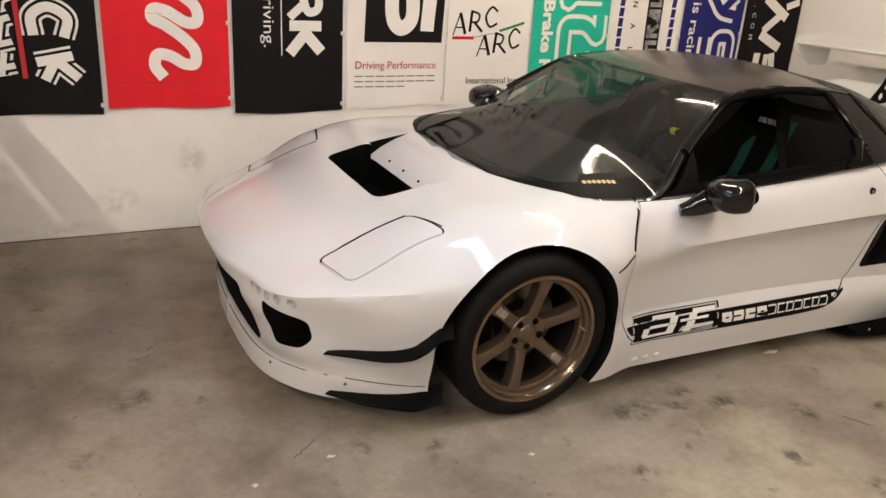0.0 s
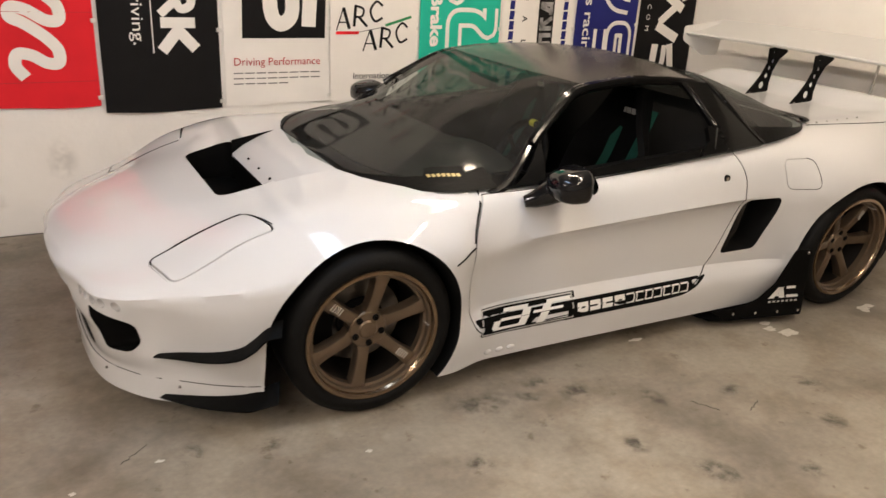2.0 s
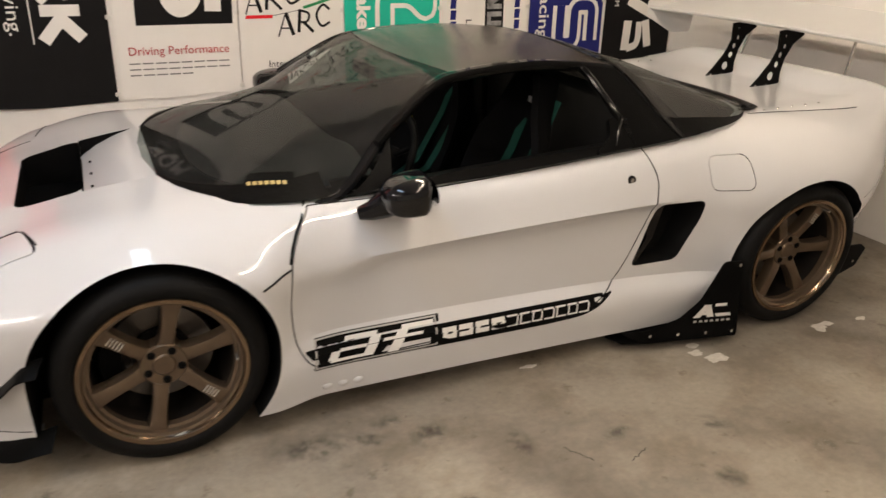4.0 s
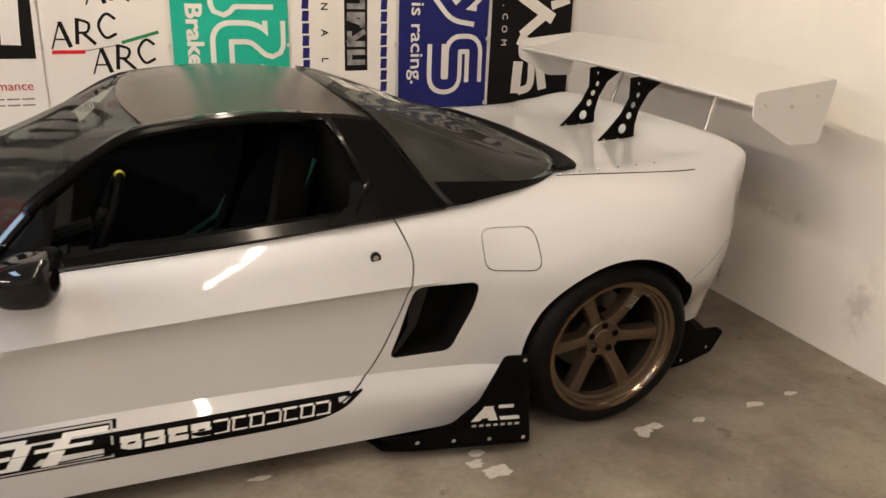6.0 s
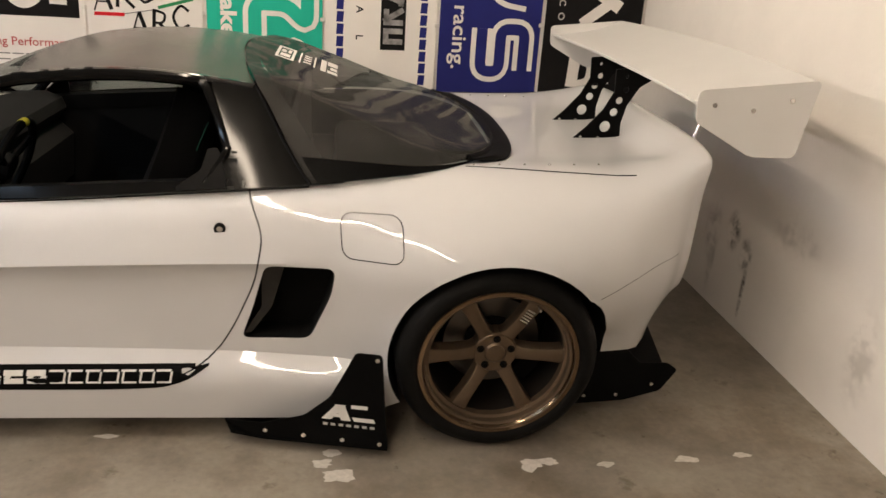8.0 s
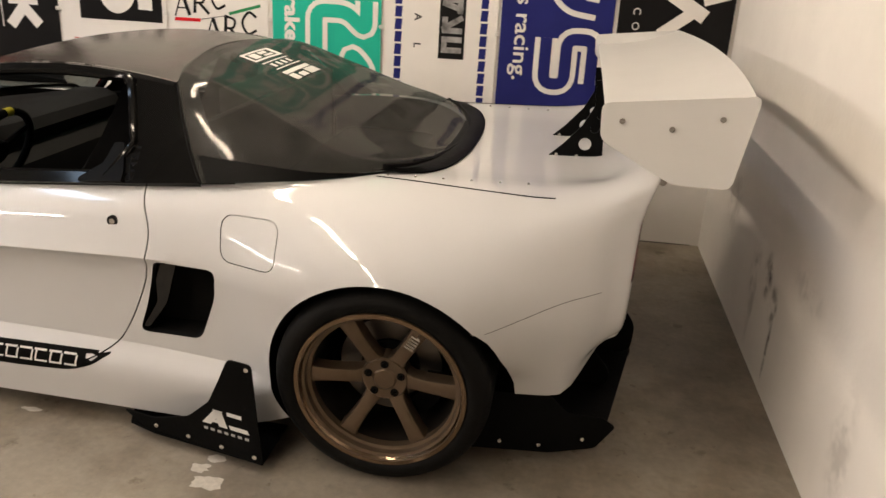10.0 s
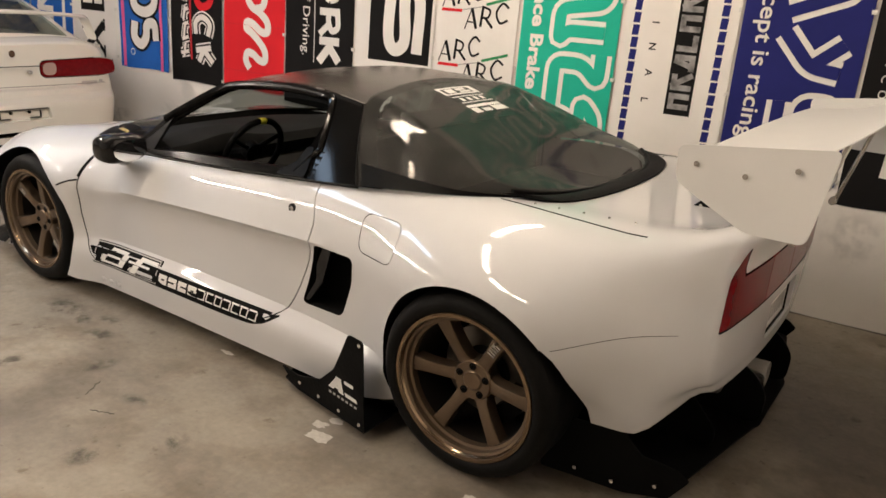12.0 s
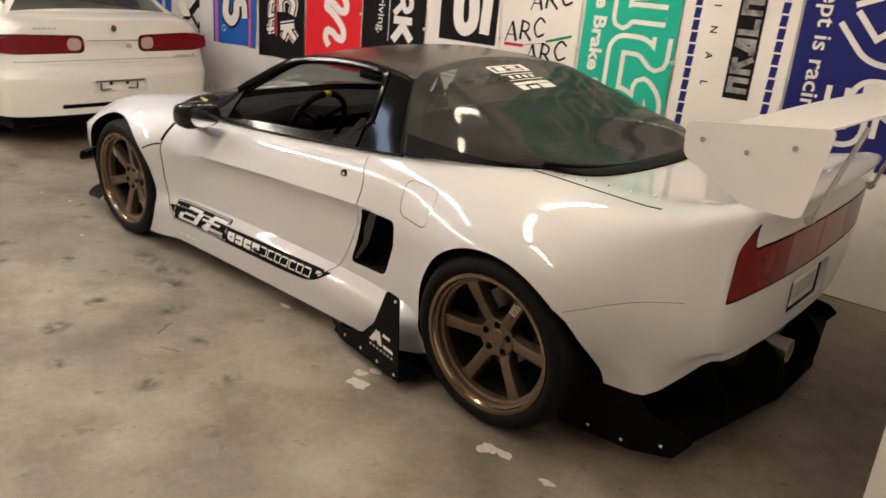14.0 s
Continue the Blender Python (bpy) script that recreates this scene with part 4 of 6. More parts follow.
for s in (-1, 1):
    f = lambda pts: [(s * y, z) for y, z in pts]
    lens("tail_light", f([(.70, .642), (.70, .79), (.648, .885), (.60, .79), (.32, .79), (.32, .642)]), M_RED, "deep red tail light lens")
lens("reflector_band", [(-.315, .642), (-.315, .79), (-.004, .79), (-.004, .642)], M_PINK, "smoked pink reflector band")
lens("reflector_band", [(.004, .642), (.004, .79), (.315, .79), (.315, .642)], M_PINK, "smoked pink reflector band")
plate = part("licence_plate", boxm((3.228, -.152, .465), (3.234, .152, .585), .002), M_PLATEW, CAR, "white licence plate", 30)
bars = bmesh.new()
for k in range(7):
    box(bars, (3.2335, -.13 + .038 * k, .495), (3.2355, -.105 + .038 * k, .555))
part("plate_characters", bars, M_MARKG, plate, "dark plain bars", 0)
fr = bmesh.new()
for a, b_ in (((-.16, .457), (.16, .468)), ((-.16, .582), (.16, .593)), ((-.16, .457), (-.149, .593)), ((.149, .457), (.16, .593))):
    box(fr, (3.226, a[0], a[1]), (3.24, b_[0], b_[1]), .002)
part("plate_frame", fr, M_TRIM, plate, "black plate frame", 30)


def bent_plate(pts, v_of_u, thick=.005):
    return prism(bmesh.new(), pts, lambda x, z: (x, v_of_u(x), z), lambda x, z: (x, v_of_u(x) + thick, z))


side_v = pchip([(2.75, .80), (2.9, .789), (3.02, .776), (3.22, .756)])
for s in (-1, 1):
    out = rounded([(2.76, .27), (3.015, .275), (3.072, .218), (3.181, .209), (3.222, .18), (3.167, .10), (3.03, .07), (2.76, .066)], .01, 2)
    fin = part("diffuser_side", bent_plate(out, lambda x: s * side_v(x)), M_TRIM, CAR, "black diffuser corner plate", 30)
    for x, z in ((2.877, .104), (2.997, .10), (3.127, .133)):
        b = bmesh.new()
        cyl(b, (x, s * (side_v(x) + .009), z), (x, s * side_v(x), z), .0065, .005, seg=10)
        part("bolt", b, M_STEEL, fin, "small steel bolt")
tray = part("diffuser_tray", topprism(rounded([(2.5, -.745), (3.10, -.745), (3.20, -.70), (3.285, -.23), (3.295, -.20), (3.295, .20), (3.285, .23), (3.20, .70), (3.10, .745), (2.5, .745)], .02), .148, .156), M_TRIM, CAR, "black diffuser tray", 30)
for v in (-.46, -.205, .205, .46):
    part("diffuser_fin", sideprism(rounded([(2.7, .15), (3.24, .15), (3.292, .17), (3.298, .27), (3.25, .335), (3.12, .40), (2.7, .40)] if abs(v) < .3 else [(2.7, .15), (3.20, .15), (3.21, .21), (3.10, .33), (2.7, .40)], .03, 3), v - .004, v + .004), M_TRIM, CAR, "black diffuser fin", 30)
part("diffuser_roof", boxm((2.6, -.60, .44), (3.10, .60, .455)), M_TRIM, CAR, "black panel under the tail", 0)
part("diffuser_wall", boxm((2.72, -.62, .10), (2.735, .62, .45)), M_DARK, CAR, "dark inner panel", 0)
part("exhaust_tip", revolve([(.040, .0), (.046, .0), (.046, .16), (.040, .16)], 28), M_STEEL, CAR, "steel exhaust tip").matrix_basis = pose(3.27, -.10, .30, 0, 0, 90)
part("exhaust_box", boxm((2.86, -.26, .22), (3.16, .26, .39), .05), M_IRON, CAR, "grey exhaust box")

# ---- black aero plates in front of the rear wheels, and nose canards
def print_bars(name, rects, place, material, parent=CAR, label="", n=4):
    """Small printed blocks, each (x0, z0, x1, z1, slant), laid on a surface."""
    bm = bmesh.new()
    for x0, z0, x1, z1, sl in rects:
        grid = [[bm.verts.new(place(x0 + (x1 - x0) * i / n + sl * j / 2, z0 + (z1 - z0) * j / 2)) for j in range(3)] for i in range(n + 1)]
        for i in range(n):
            for j in range(2):
                bm.faces.new((grid[i][j], grid[i + 1][j], grid[i + 1][j + 1], grid[i][j + 1]))
    return part(name, bm, material, parent, label, 0)


def skirt_v(x):
    return .905 + .10 * max(0, x - 1.70) / .48


for s in (-1, 1):
    out = rounded([(2.085, .378), (2.165, .378), (2.178, .20), (2.192, .045), (1.78, .042), (1.685, .098), (1.80, .098), (1.93, .14), (2.01, .215), (2.055, .31)], .015, 3)
    sk = part("aero_plate", bent_plate(out, lambda x: s * skirt_v(x), s * .005), M_TRIM, CAR, "black bolted aero plate", 30)
    part("aero_plate_foot", topprism([(1.66, s * .80), (1.70, s * .90), (1.80, s * .935), (2.19, s * 1.01), (2.19, s * .80)], .042, .049), M_TRIM, sk, "black foot of the plate", 0)
    for x, z in ((1.81, .075), (1.93, .072), (2.05, .07), (2.165, .068), (2.15, .362)):
        b = bmesh.new()
        cyl(b, (x, s * (skirt_v(x) + .010), z), (x, s * skirt_v(x), z), .0075, .005, seg=10)
        part("bolt", b, M_STEEL, sk, "steel button bolt")
    on = lambda x, z: Vector((x, s * (skirt_v(x) + .0066), z))
    print_bars("white_mark", [(1.985, .14, 2.015, .195, .045), (2.045, .14, 2.075, .195, -.02), (2.01, .15, 2.06, .162, .005), (2.075, .185, 2.125, .198, 0), (2.085, .14, 2.15, .154, -.006)], on, M_MARKW, sk, "white angular mark")
    print_bars("grey_mark", [(1.99 + .024 * k, .118, 2.004 + .024 * k, .127, 0) for k in range(7)], on, M_MARKG, sk, "row of small grey blocks")
    # rocker dimples, lock, flank marks
    for k in range(3):
        b = bmesh.new()
        p = on_flank(.50 + .055 * k, .128, s, .0)
        bmesh.ops.create_uvsphere(b, u_segments=14, v_segments=8, radius=1, matrix=Matrix.Translation(p) @ Matrix.Diagonal((.018, .006, .012, 1)))
        part("sill_dimple", b, M_WHITE, CAR, "small moulded dimple", 60)
    p = on_flank(1.686, .715, s, 0)
    b = bmesh.new()
    cyl(b, p + Vector((0, -s * .01, 0)), p + Vector((0, s * .003, 0)), .017, seg=20)
    lock = part("door_lock", b, M_DARK, CAR, "round black door lock")
    b = bmesh.new()
    cyl(b, p + Vector((0, 0, 0)), p + Vector((0, s * .0045, 0)), .009, seg=12)
    part("lock_barrel", b, M_STEEL, lock, "steel lock barrel")
    # sticker along the foot of the door
    lo = pchip([(.43, .262), (.445, .212), (.5, .206), (.9, .201), (1.30, .199), (1.48, .205), (1.56, .225), (1.64, .272)])
    hi = lambda x: .278 if x < 1.2 else .276
    st = part("door_stripe", patch(lambda k: ((.43 + 1.21 * k, lo(.43 + 1.21 * k)), (.43 + 1.21 * k, hi(0))), lambda x, z: on_flank(x, z, s, .0012), 60, 4), M_TRIM, CAR, "black sticker stripe along the door")
    fl = lambda x, z: on_flank(x, z, s, .0026)
    fl2 = lambda x, z: on_flank(x, z, s, .0020)
    print_bars("black_block", [(.455, .205, .905, .308, .01)], fl2, M_TRIM, st, "black block with a pale border", 12)
    print_bars("pale_border", [(.462, .300, .90, .305, .0), (.458, .209, .896, .214, .0), (.458, .209, .464, .305, .006), (.893, .209, .899, .305, .004)], fl, M_MARKG, st, "pale grey border line", 10)
    print_bars("pale_logo_block", [(.565, .281, .68, .293, .006), (.622, .221, .66, .281, .038), (.545, .252, .64, .262, .004), (.502, .229, .534, .256, .014), (.508, .221, .63, .231, .004),
                                   (.712, .217, .752, .283, .046), (.77, .283, .888, .295, .006), (.70, .258, .845, .267, .004)], fl, M_MARKW, st, "pale slanted logo blocks")
    x = .918
    for k in range(11):
        w, q = (.054, .017) if k < 4 else (.043, .0058)
        zb, zt, lean = .222, .263, .006
        rects = [(x, zt - q, x + w, zt, .002), (x, zb, x + w, zb + q, .002)]
        if k % 3 != 1:
            rects.append((x, zb + q, x + q, zt - q, lean))
        if k % 3 != 2:
            rects.append((x + w - q, zb + q, x + w, zt - q, lean))
        print_bars("pale_block", rects, fl, M_MARKW, st, "", 2)
        x += w + (.0105 if k < 4 else .0085)
    # canards on the nose corner: a root line on the bumper, a width, and how far the free edge hangs below the root
    upper = (pchip([(-.70, .268), (-.609, .284), (-.50, .312), (-.443, .336), (-.40, .376), (-.356, .418), (-.30, .428)]),
             pchip([(-.70, .008), (-.609, .04), (-.50, .066), (-.41, .068), (-.30, .058)]), pchip([(-.70, 0), (-.5, .004), (-.40, .016), (-.30, .036)]))
    lower = (pchip([(-.675, .108), (-.55, .122), (-.46, .134), (-.38, .152), (-.30, .170)]),
             pchip([(-.675, .008), (-.55, .062), (-.44, .076), (-.30, .06)]), pchip([(-.675, 0), (-.5, .012), (-.40, .03), (-.30, .055)]))
    for zf, wf, hang in (upper, lower):
        rows = []
        for u in np.linspace(-.672 if zf is upper[0] else -.66, -.312, 22):
            y = on_flank(min(u, -.40), zf(u), s, -.006).y
            w, d = wf(u), hang(u)
            rows.append([Vector((u, y, zf(u))), Vector((u - .012, y + s * w * .5, zf(u) - d * .4)), Vector((u - .024, y + s * w, zf(u) - d))])
        part("canard", sheet(rows, .005), M_TRIM, CAR, "black carbon canard", 30)
    part("splitter_end", topprism([(-.46, s * .76), (-.40, s * .865), (-.365, s * .86), (-.365, s * .70)], .078, .086), M_WHITE, CAR, "white splitter end", 0)

# ---- seams, screws
for s in (-1, 1):
    seam_line([on_flank(u, z, s, .0002) for u, z in [(2.85 + .28 * k, .565 + .075 * math.sin(1.75 * k)) for k in np.linspace(-.1, .98, 16)]], r=.0008, label="thin bumper seam")
    seam_line([on_top(u, v, .0002) for u, v in [(2.43 + .06 * k, s * (.635 + .01 * k)) for k in range(10)]], r=.0028, label="dark deck lid seam")
    seam_line([on_flank(u, z, s, -.002) for u, z in ((.478, .745), (.452, .715), (.425, .68), (.405, .64), (.393, .60))], r=.0065, label="dark gap at the front of the door")
    seam_line([on_flank(u, z, s, .0002) for u, z in ((.295, .548), (.33, .565), (.36, .578), (.392, .585))], r=.004, label="wing flare seam")
    lid = [(-.35 - .028 * k, .5485) for k in range(11)] + [(-.652, .552), (-.668, .564), (-.672, .58)] + [(-.668 + .006 * k, .60 + .0235 * k) for k in range(6)]
    seam_line([on_top(u, s * v, -.0015) + Vector((.0045 if u < -.6 else 0, s * .004 * (v < .57), 0)) for u, v in lid], r=.0036, label="dark gap round the headlight cover")
    seam_line([on_top(-.327 + .0075 * k, s * (.60 + .027 * k), -.0015) - Vector((.003, 0, 0)) for k in range(6)], r=.0034, label="dark gap round the headlight cover")
    seam_line([Vector((nose_x(.03 + .066 * k, .168) - .0005, s * (.03 + .066 * k), .168)) for k in range(11)], r=.0018, label="thin lip seam")
    seam_line([on_flank(-.62 + .03 * k, .168, s, .0) for k in range(10)], r=.0018, label="thin lip seam")
    for k in range(6):
        b = bmesh.new()
        bmesh.ops.create_uvsphere(b, u_segments=8, v_segments=6, radius=.0045, matrix=Matrix.Translation(on_top(2.46 + .085 * k, s * (.615 - .004 * k), 0)))
        part("deck_screw", b, M_STEEL, CAR, "small deck screw")
    for k in range(2):
        b = bmesh.new()
        p = Vector((nose_x(.50, .145), s * .50, .145)) if k == 0 else on_flank(-.62, .145, s, 0)
        bmesh.ops.create_uvsphere(b, u_segments=8, v_segments=6, radius=.006, matrix=Matrix.Translation(p))
        part("lip_screw", b, M_IRON, CAR, "small lip screw")
    b = bmesh.new()
    prism(b, rounded([(1.80, .60), (1.87, .60), (1.83, .46), (1.765, .37), (1.745, .37), (1.80, .46)], .01, 2), lambda x, z: (x, s * .845, z), lambda x, z: (x, s * .83, z))
    part("vent_blade", b, M_BLACK, CAR, "gloss black blade inside the vent", 30)
for v in (-.16, 0, .16):
    b = bmesh.new()
    bmesh.ops.create_uvsphere(b, u_segments=8, v_segments=6, radius=.006, matrix=Matrix.Translation((-.13, v, .674)))
    part("scoop_screw", b, M_TRIM, CAR, "small scoop screw")
rows = []
for k in np.linspace(-1, 1, 41):
    v = .60 * k
    u = 2.44 + .165 * max(0, 1 - abs(k) ** 2.4) ** (1 / 2.2)
    z = on_top(min(u + .06, 2.75), v, 0).z
    rows.append([Vector((u - .03, v, z + .012)), Vector((u + .02, v, z + .018)), Vector((u + .055, v * .985, z + .006))])
part("hatch_vent", sheet(rows, .006), M_TRIM, CAR, "black perforated vent strip behind the glass", 40)

# ---- sun strip stickers on hatch and screen
def on_glass(u, v, lift=.003):
    e = max(.05, EV(u) * ccap(u))
    return canopy(u, max(-1, min(1, v / e))) + Vector((0, 0, lift))


print_bars("hatch_sticker", [(1.79, -.15, 1.80, .11, 0), (1.845, -.15, 1.855, .11, 0), (1.80, -.15, 1.845, -.13, 0), (1.805, -.11, 1.84, -.05, 0), (1.805, -.03, 1.822, .04, 0), (1.828, -.02, 1.84, .06, 0), (1.80, .075, 1.845, .11, 0)]
           + [(1.872, -.14, 1.878, .10, 0), (1.925, -.14, 1.931, .10, 0)] + [(1.888, -.11 + .05 * k, 1.915, -.085 + .05 * k, 0) for k in range(4)]
           + [(1.95, -.15, 1.97, .10, 0), (1.975, -.15, 2.012, -.10, 0), (1.985, -.08, 2.01, -.02, 0), (1.975, 0, 2.012, .10, 0)], lambda u, v: on_glass(u, v), M_MARKW, CAR, "white plain sticker blocks", 2)
sp = part("screen_sticker", patch(lambda k: ((.30 + .14 * k, -.655 - .05 * k), (.345 + .14 * k, -.585 - .05 * k)), lambda u, v: on_glass(u, v, .004), 10, 4), M_TRIM, CAR, "black sticker in the screen corner")
print_bars("gold_mark", [(.325 + .018 * k, -.655 - .006 * k, .338 + .018 * k, -.635 - .006 * k, 0) for k in range(7)], lambda u, v: on_glass(u, v, .006), M_GOLD, sp, "gold plain blocks", 1)

# ---- cabin
M_CABIN = mat("dark_grey_cabin_plastic", (0.016, 0.016, 0.016), 0.6, spec=0.15, noise_amt=0.2, bump=0.1, bump_scale=300)
M_SEAT = mat("black_seat_cloth", (0.003, 0.003, 0.0033), 0.9, spec=0.1, noise_amt=0.3, noise_scale=40, bump=0.2, bump_scale=400)
M_BELT = mat("green_harness_webbing", (0.0, 0.05, 0.034), 0.9, noise_amt=0.15, noise_scale=60)
M_YELLOW = mat("yellow_wheel_mark", (0.65, 0.60, 0.05), 0.6)
rows = []
for v in np.linspace(-.69, .69, 29):
    hump = .035 * math.exp(-((v + .36) / .17) ** 2)
    w0 = .20 + .30 * (abs(v) / .7) ** 3
    rows.append([Vector(p) for p in ((w0, v, .74), (w0 + .10, v, .765), (.58, v, .785 + hump * .5), (.70, v, .79 + hump), (.765, v, .765 + hump), (.78, v, .72), (.74, v, .66), (.80, v, .60), (.78, v, .40))])
part("dashboard", sheet(rows, .01), M_CABIN, CAR, "dark grey dashboard", 50)
part("centre_console", boxm((.74, -.13, .22), (1.55, .13, .50), .03), M_CABIN, CAR, "dark centre console")
sw = new("steering_wheel")
sw.parent = CAR
sw.matrix_basis = pose(.93, -.36, .735, 0, -68, 0)
part("rim", tube([(.165 * math.cos(a), .165 * math.sin(a), 0) for a in np.linspace(0, 2 * math.pi, 40, endpoint=False)], .015, 10, True), M_TRIM, sw, "black suede wheel rim")
for a in (0, 120, 240):
    part("spoke", tube([(.03 * math.cos(radians(a + 180)), .03 * math.sin(radians(a + 180)), .01), (.16 * math.cos(radians(a + 180)), .16 * math.sin(radians(a + 180)), 0)], .011, 6), M_TRIM, sw)
b = bmesh.new()
cyl(b, (0, 0, -.01), (0, 0, .03), .045, seg=20)
part("boss", b, M_TRIM, sw, "black wheel boss")
part("centre_mark", tube([(.165 * math.cos(a), .165 * math.sin(a), 0) for a in (-.1, 0, .1)], .0158, 10), M_YELLOW, sw, "yellow centre mark")
part("column", tube([(.72, -.36, .68), (.90, -.36, .73)], .03, 10), M_TRIM, CAR, "black steering column")
for v in (-.36, .36):
    seat = new("bucket_seat")
    seat.parent = CAR
    seat.matrix_basis = pose(0, v, 0)
    rows = []
    for k in np.linspace(0, 1, 22):
        if k < .4:
            q = k / .4
            cu, cz, w = 1.02 + .36 * q, .36 - .06 * q, .22
        else:
            q = (k - .4) / .6
            cu, cz, w = 1.38 + .25 * q + .02 * math.sin(3 * q), .30 + .70 * q, .22 + .05 * math.sin(math.pi * min(1, q * 1.3)) - .14 * max(0, q - .62) / .38
        wing = .10 if k < .4 else .13
        nrm = (0, 1) if k < .4 else (-.94, .34)
        row = []
        for j in np.linspace(-1, 1, 13):
            lift = wing * max(0, abs(j) - .6) / .4
            row.append(Vector((cu + nrm[0] * lift, w * j, cz + nrm[1] * lift)))
        rows.append(row)
    part("shell", sheet(rows, .03), M_SEAT, seat, "black bucket seat shell", 50)
    bars = bmesh.new()
    for k in range(5):
        box(bars, (1.555, -.075 + .033 * k, .90), (1.562, -.052 + .033 * k, .925))
    part("seat_mark", bars, M_MARKG, seat, "pale plain blocks on the headrest", 0)
    for y in (-.09, .09):
        part("harness_belt", sheet([[Vector((1.63 - .03, y - .028, .93)), Vector((1.63 - .03, y + .028, .93))], [Vector((1.50, y * .9 - .028, .70)), Vector((1.50, y * .9 + .028, .70))], [Vector((1.36, y * .8 - .028, .47)), Vector((1.36, y * .8 + .028, .47))], [Vector((1.20, y * .5 - .028, .38)), Vector((1.20, y * .5 + .028, .38))]], .003), M_BELT, seat, "green harness belt")
mr = bmesh.new()
box(mr, (.93, -.10, .985), (.96, .12, 1.04), .012)
part("inner_mirror", mr, M_TRIM, CAR, "black inner mirror")
part("bulkhead", boxm((1.86, -.66, .3), (1.89, .66, .98), .02), M_CABIN, CAR, "dark bulkhead behind the seats")
part("bulkhead_window", boxm((1.845, -.44, .97), (1.852, .44, 1.05)), M_TINT, CAR, "dark glass behind the seats", 0)
part("engine_cover", boxm((2.0, -.50, .64), (2.42, .50, .76), .05), M_TRIM, CAR, "dark engine cover below the glass")


# ---------------------------------------------------------------- banners
COSA = math.cos(radians(WALL_A))
M_GREY = mat("grey_print_on_cloth", (0.16, 0.155, 0.155), 0.8)
M_PINKC = mat("pink_banner_print", (0.75, 0.12, 0.32), 0.8)
M_REDP = mat("dark_red_print_and_fold_shade", (0.45, 0.02, 0.025), 0.8)
M_GREENP = mat("deep_green_print", (0.02, 0.25, 0.09), 0.8)
M_CHROME = mat("silver_grey_print", (0.38, 0.37, 0.37), 0.7, noise_amt=0.75, noise_scale=14)
M_STRAP = mat("white_banner_strap", (0.72, 0.70, 0.66), 0.7)


def along(x):
    return (x - 5.17) / COSA


def cloth_y(s, z, seed):
    """How far the cloth stands off the wall."""
    k = 1 - z / 1.8
    return -.008 - .006 * math.sin(5.5 * s + seed) * (.4 + .6 * k) - .0045 * math.sin(14 * s + 3 * seed + 1.5 * z) * k - .003 * math.sin(6 * z + seed)


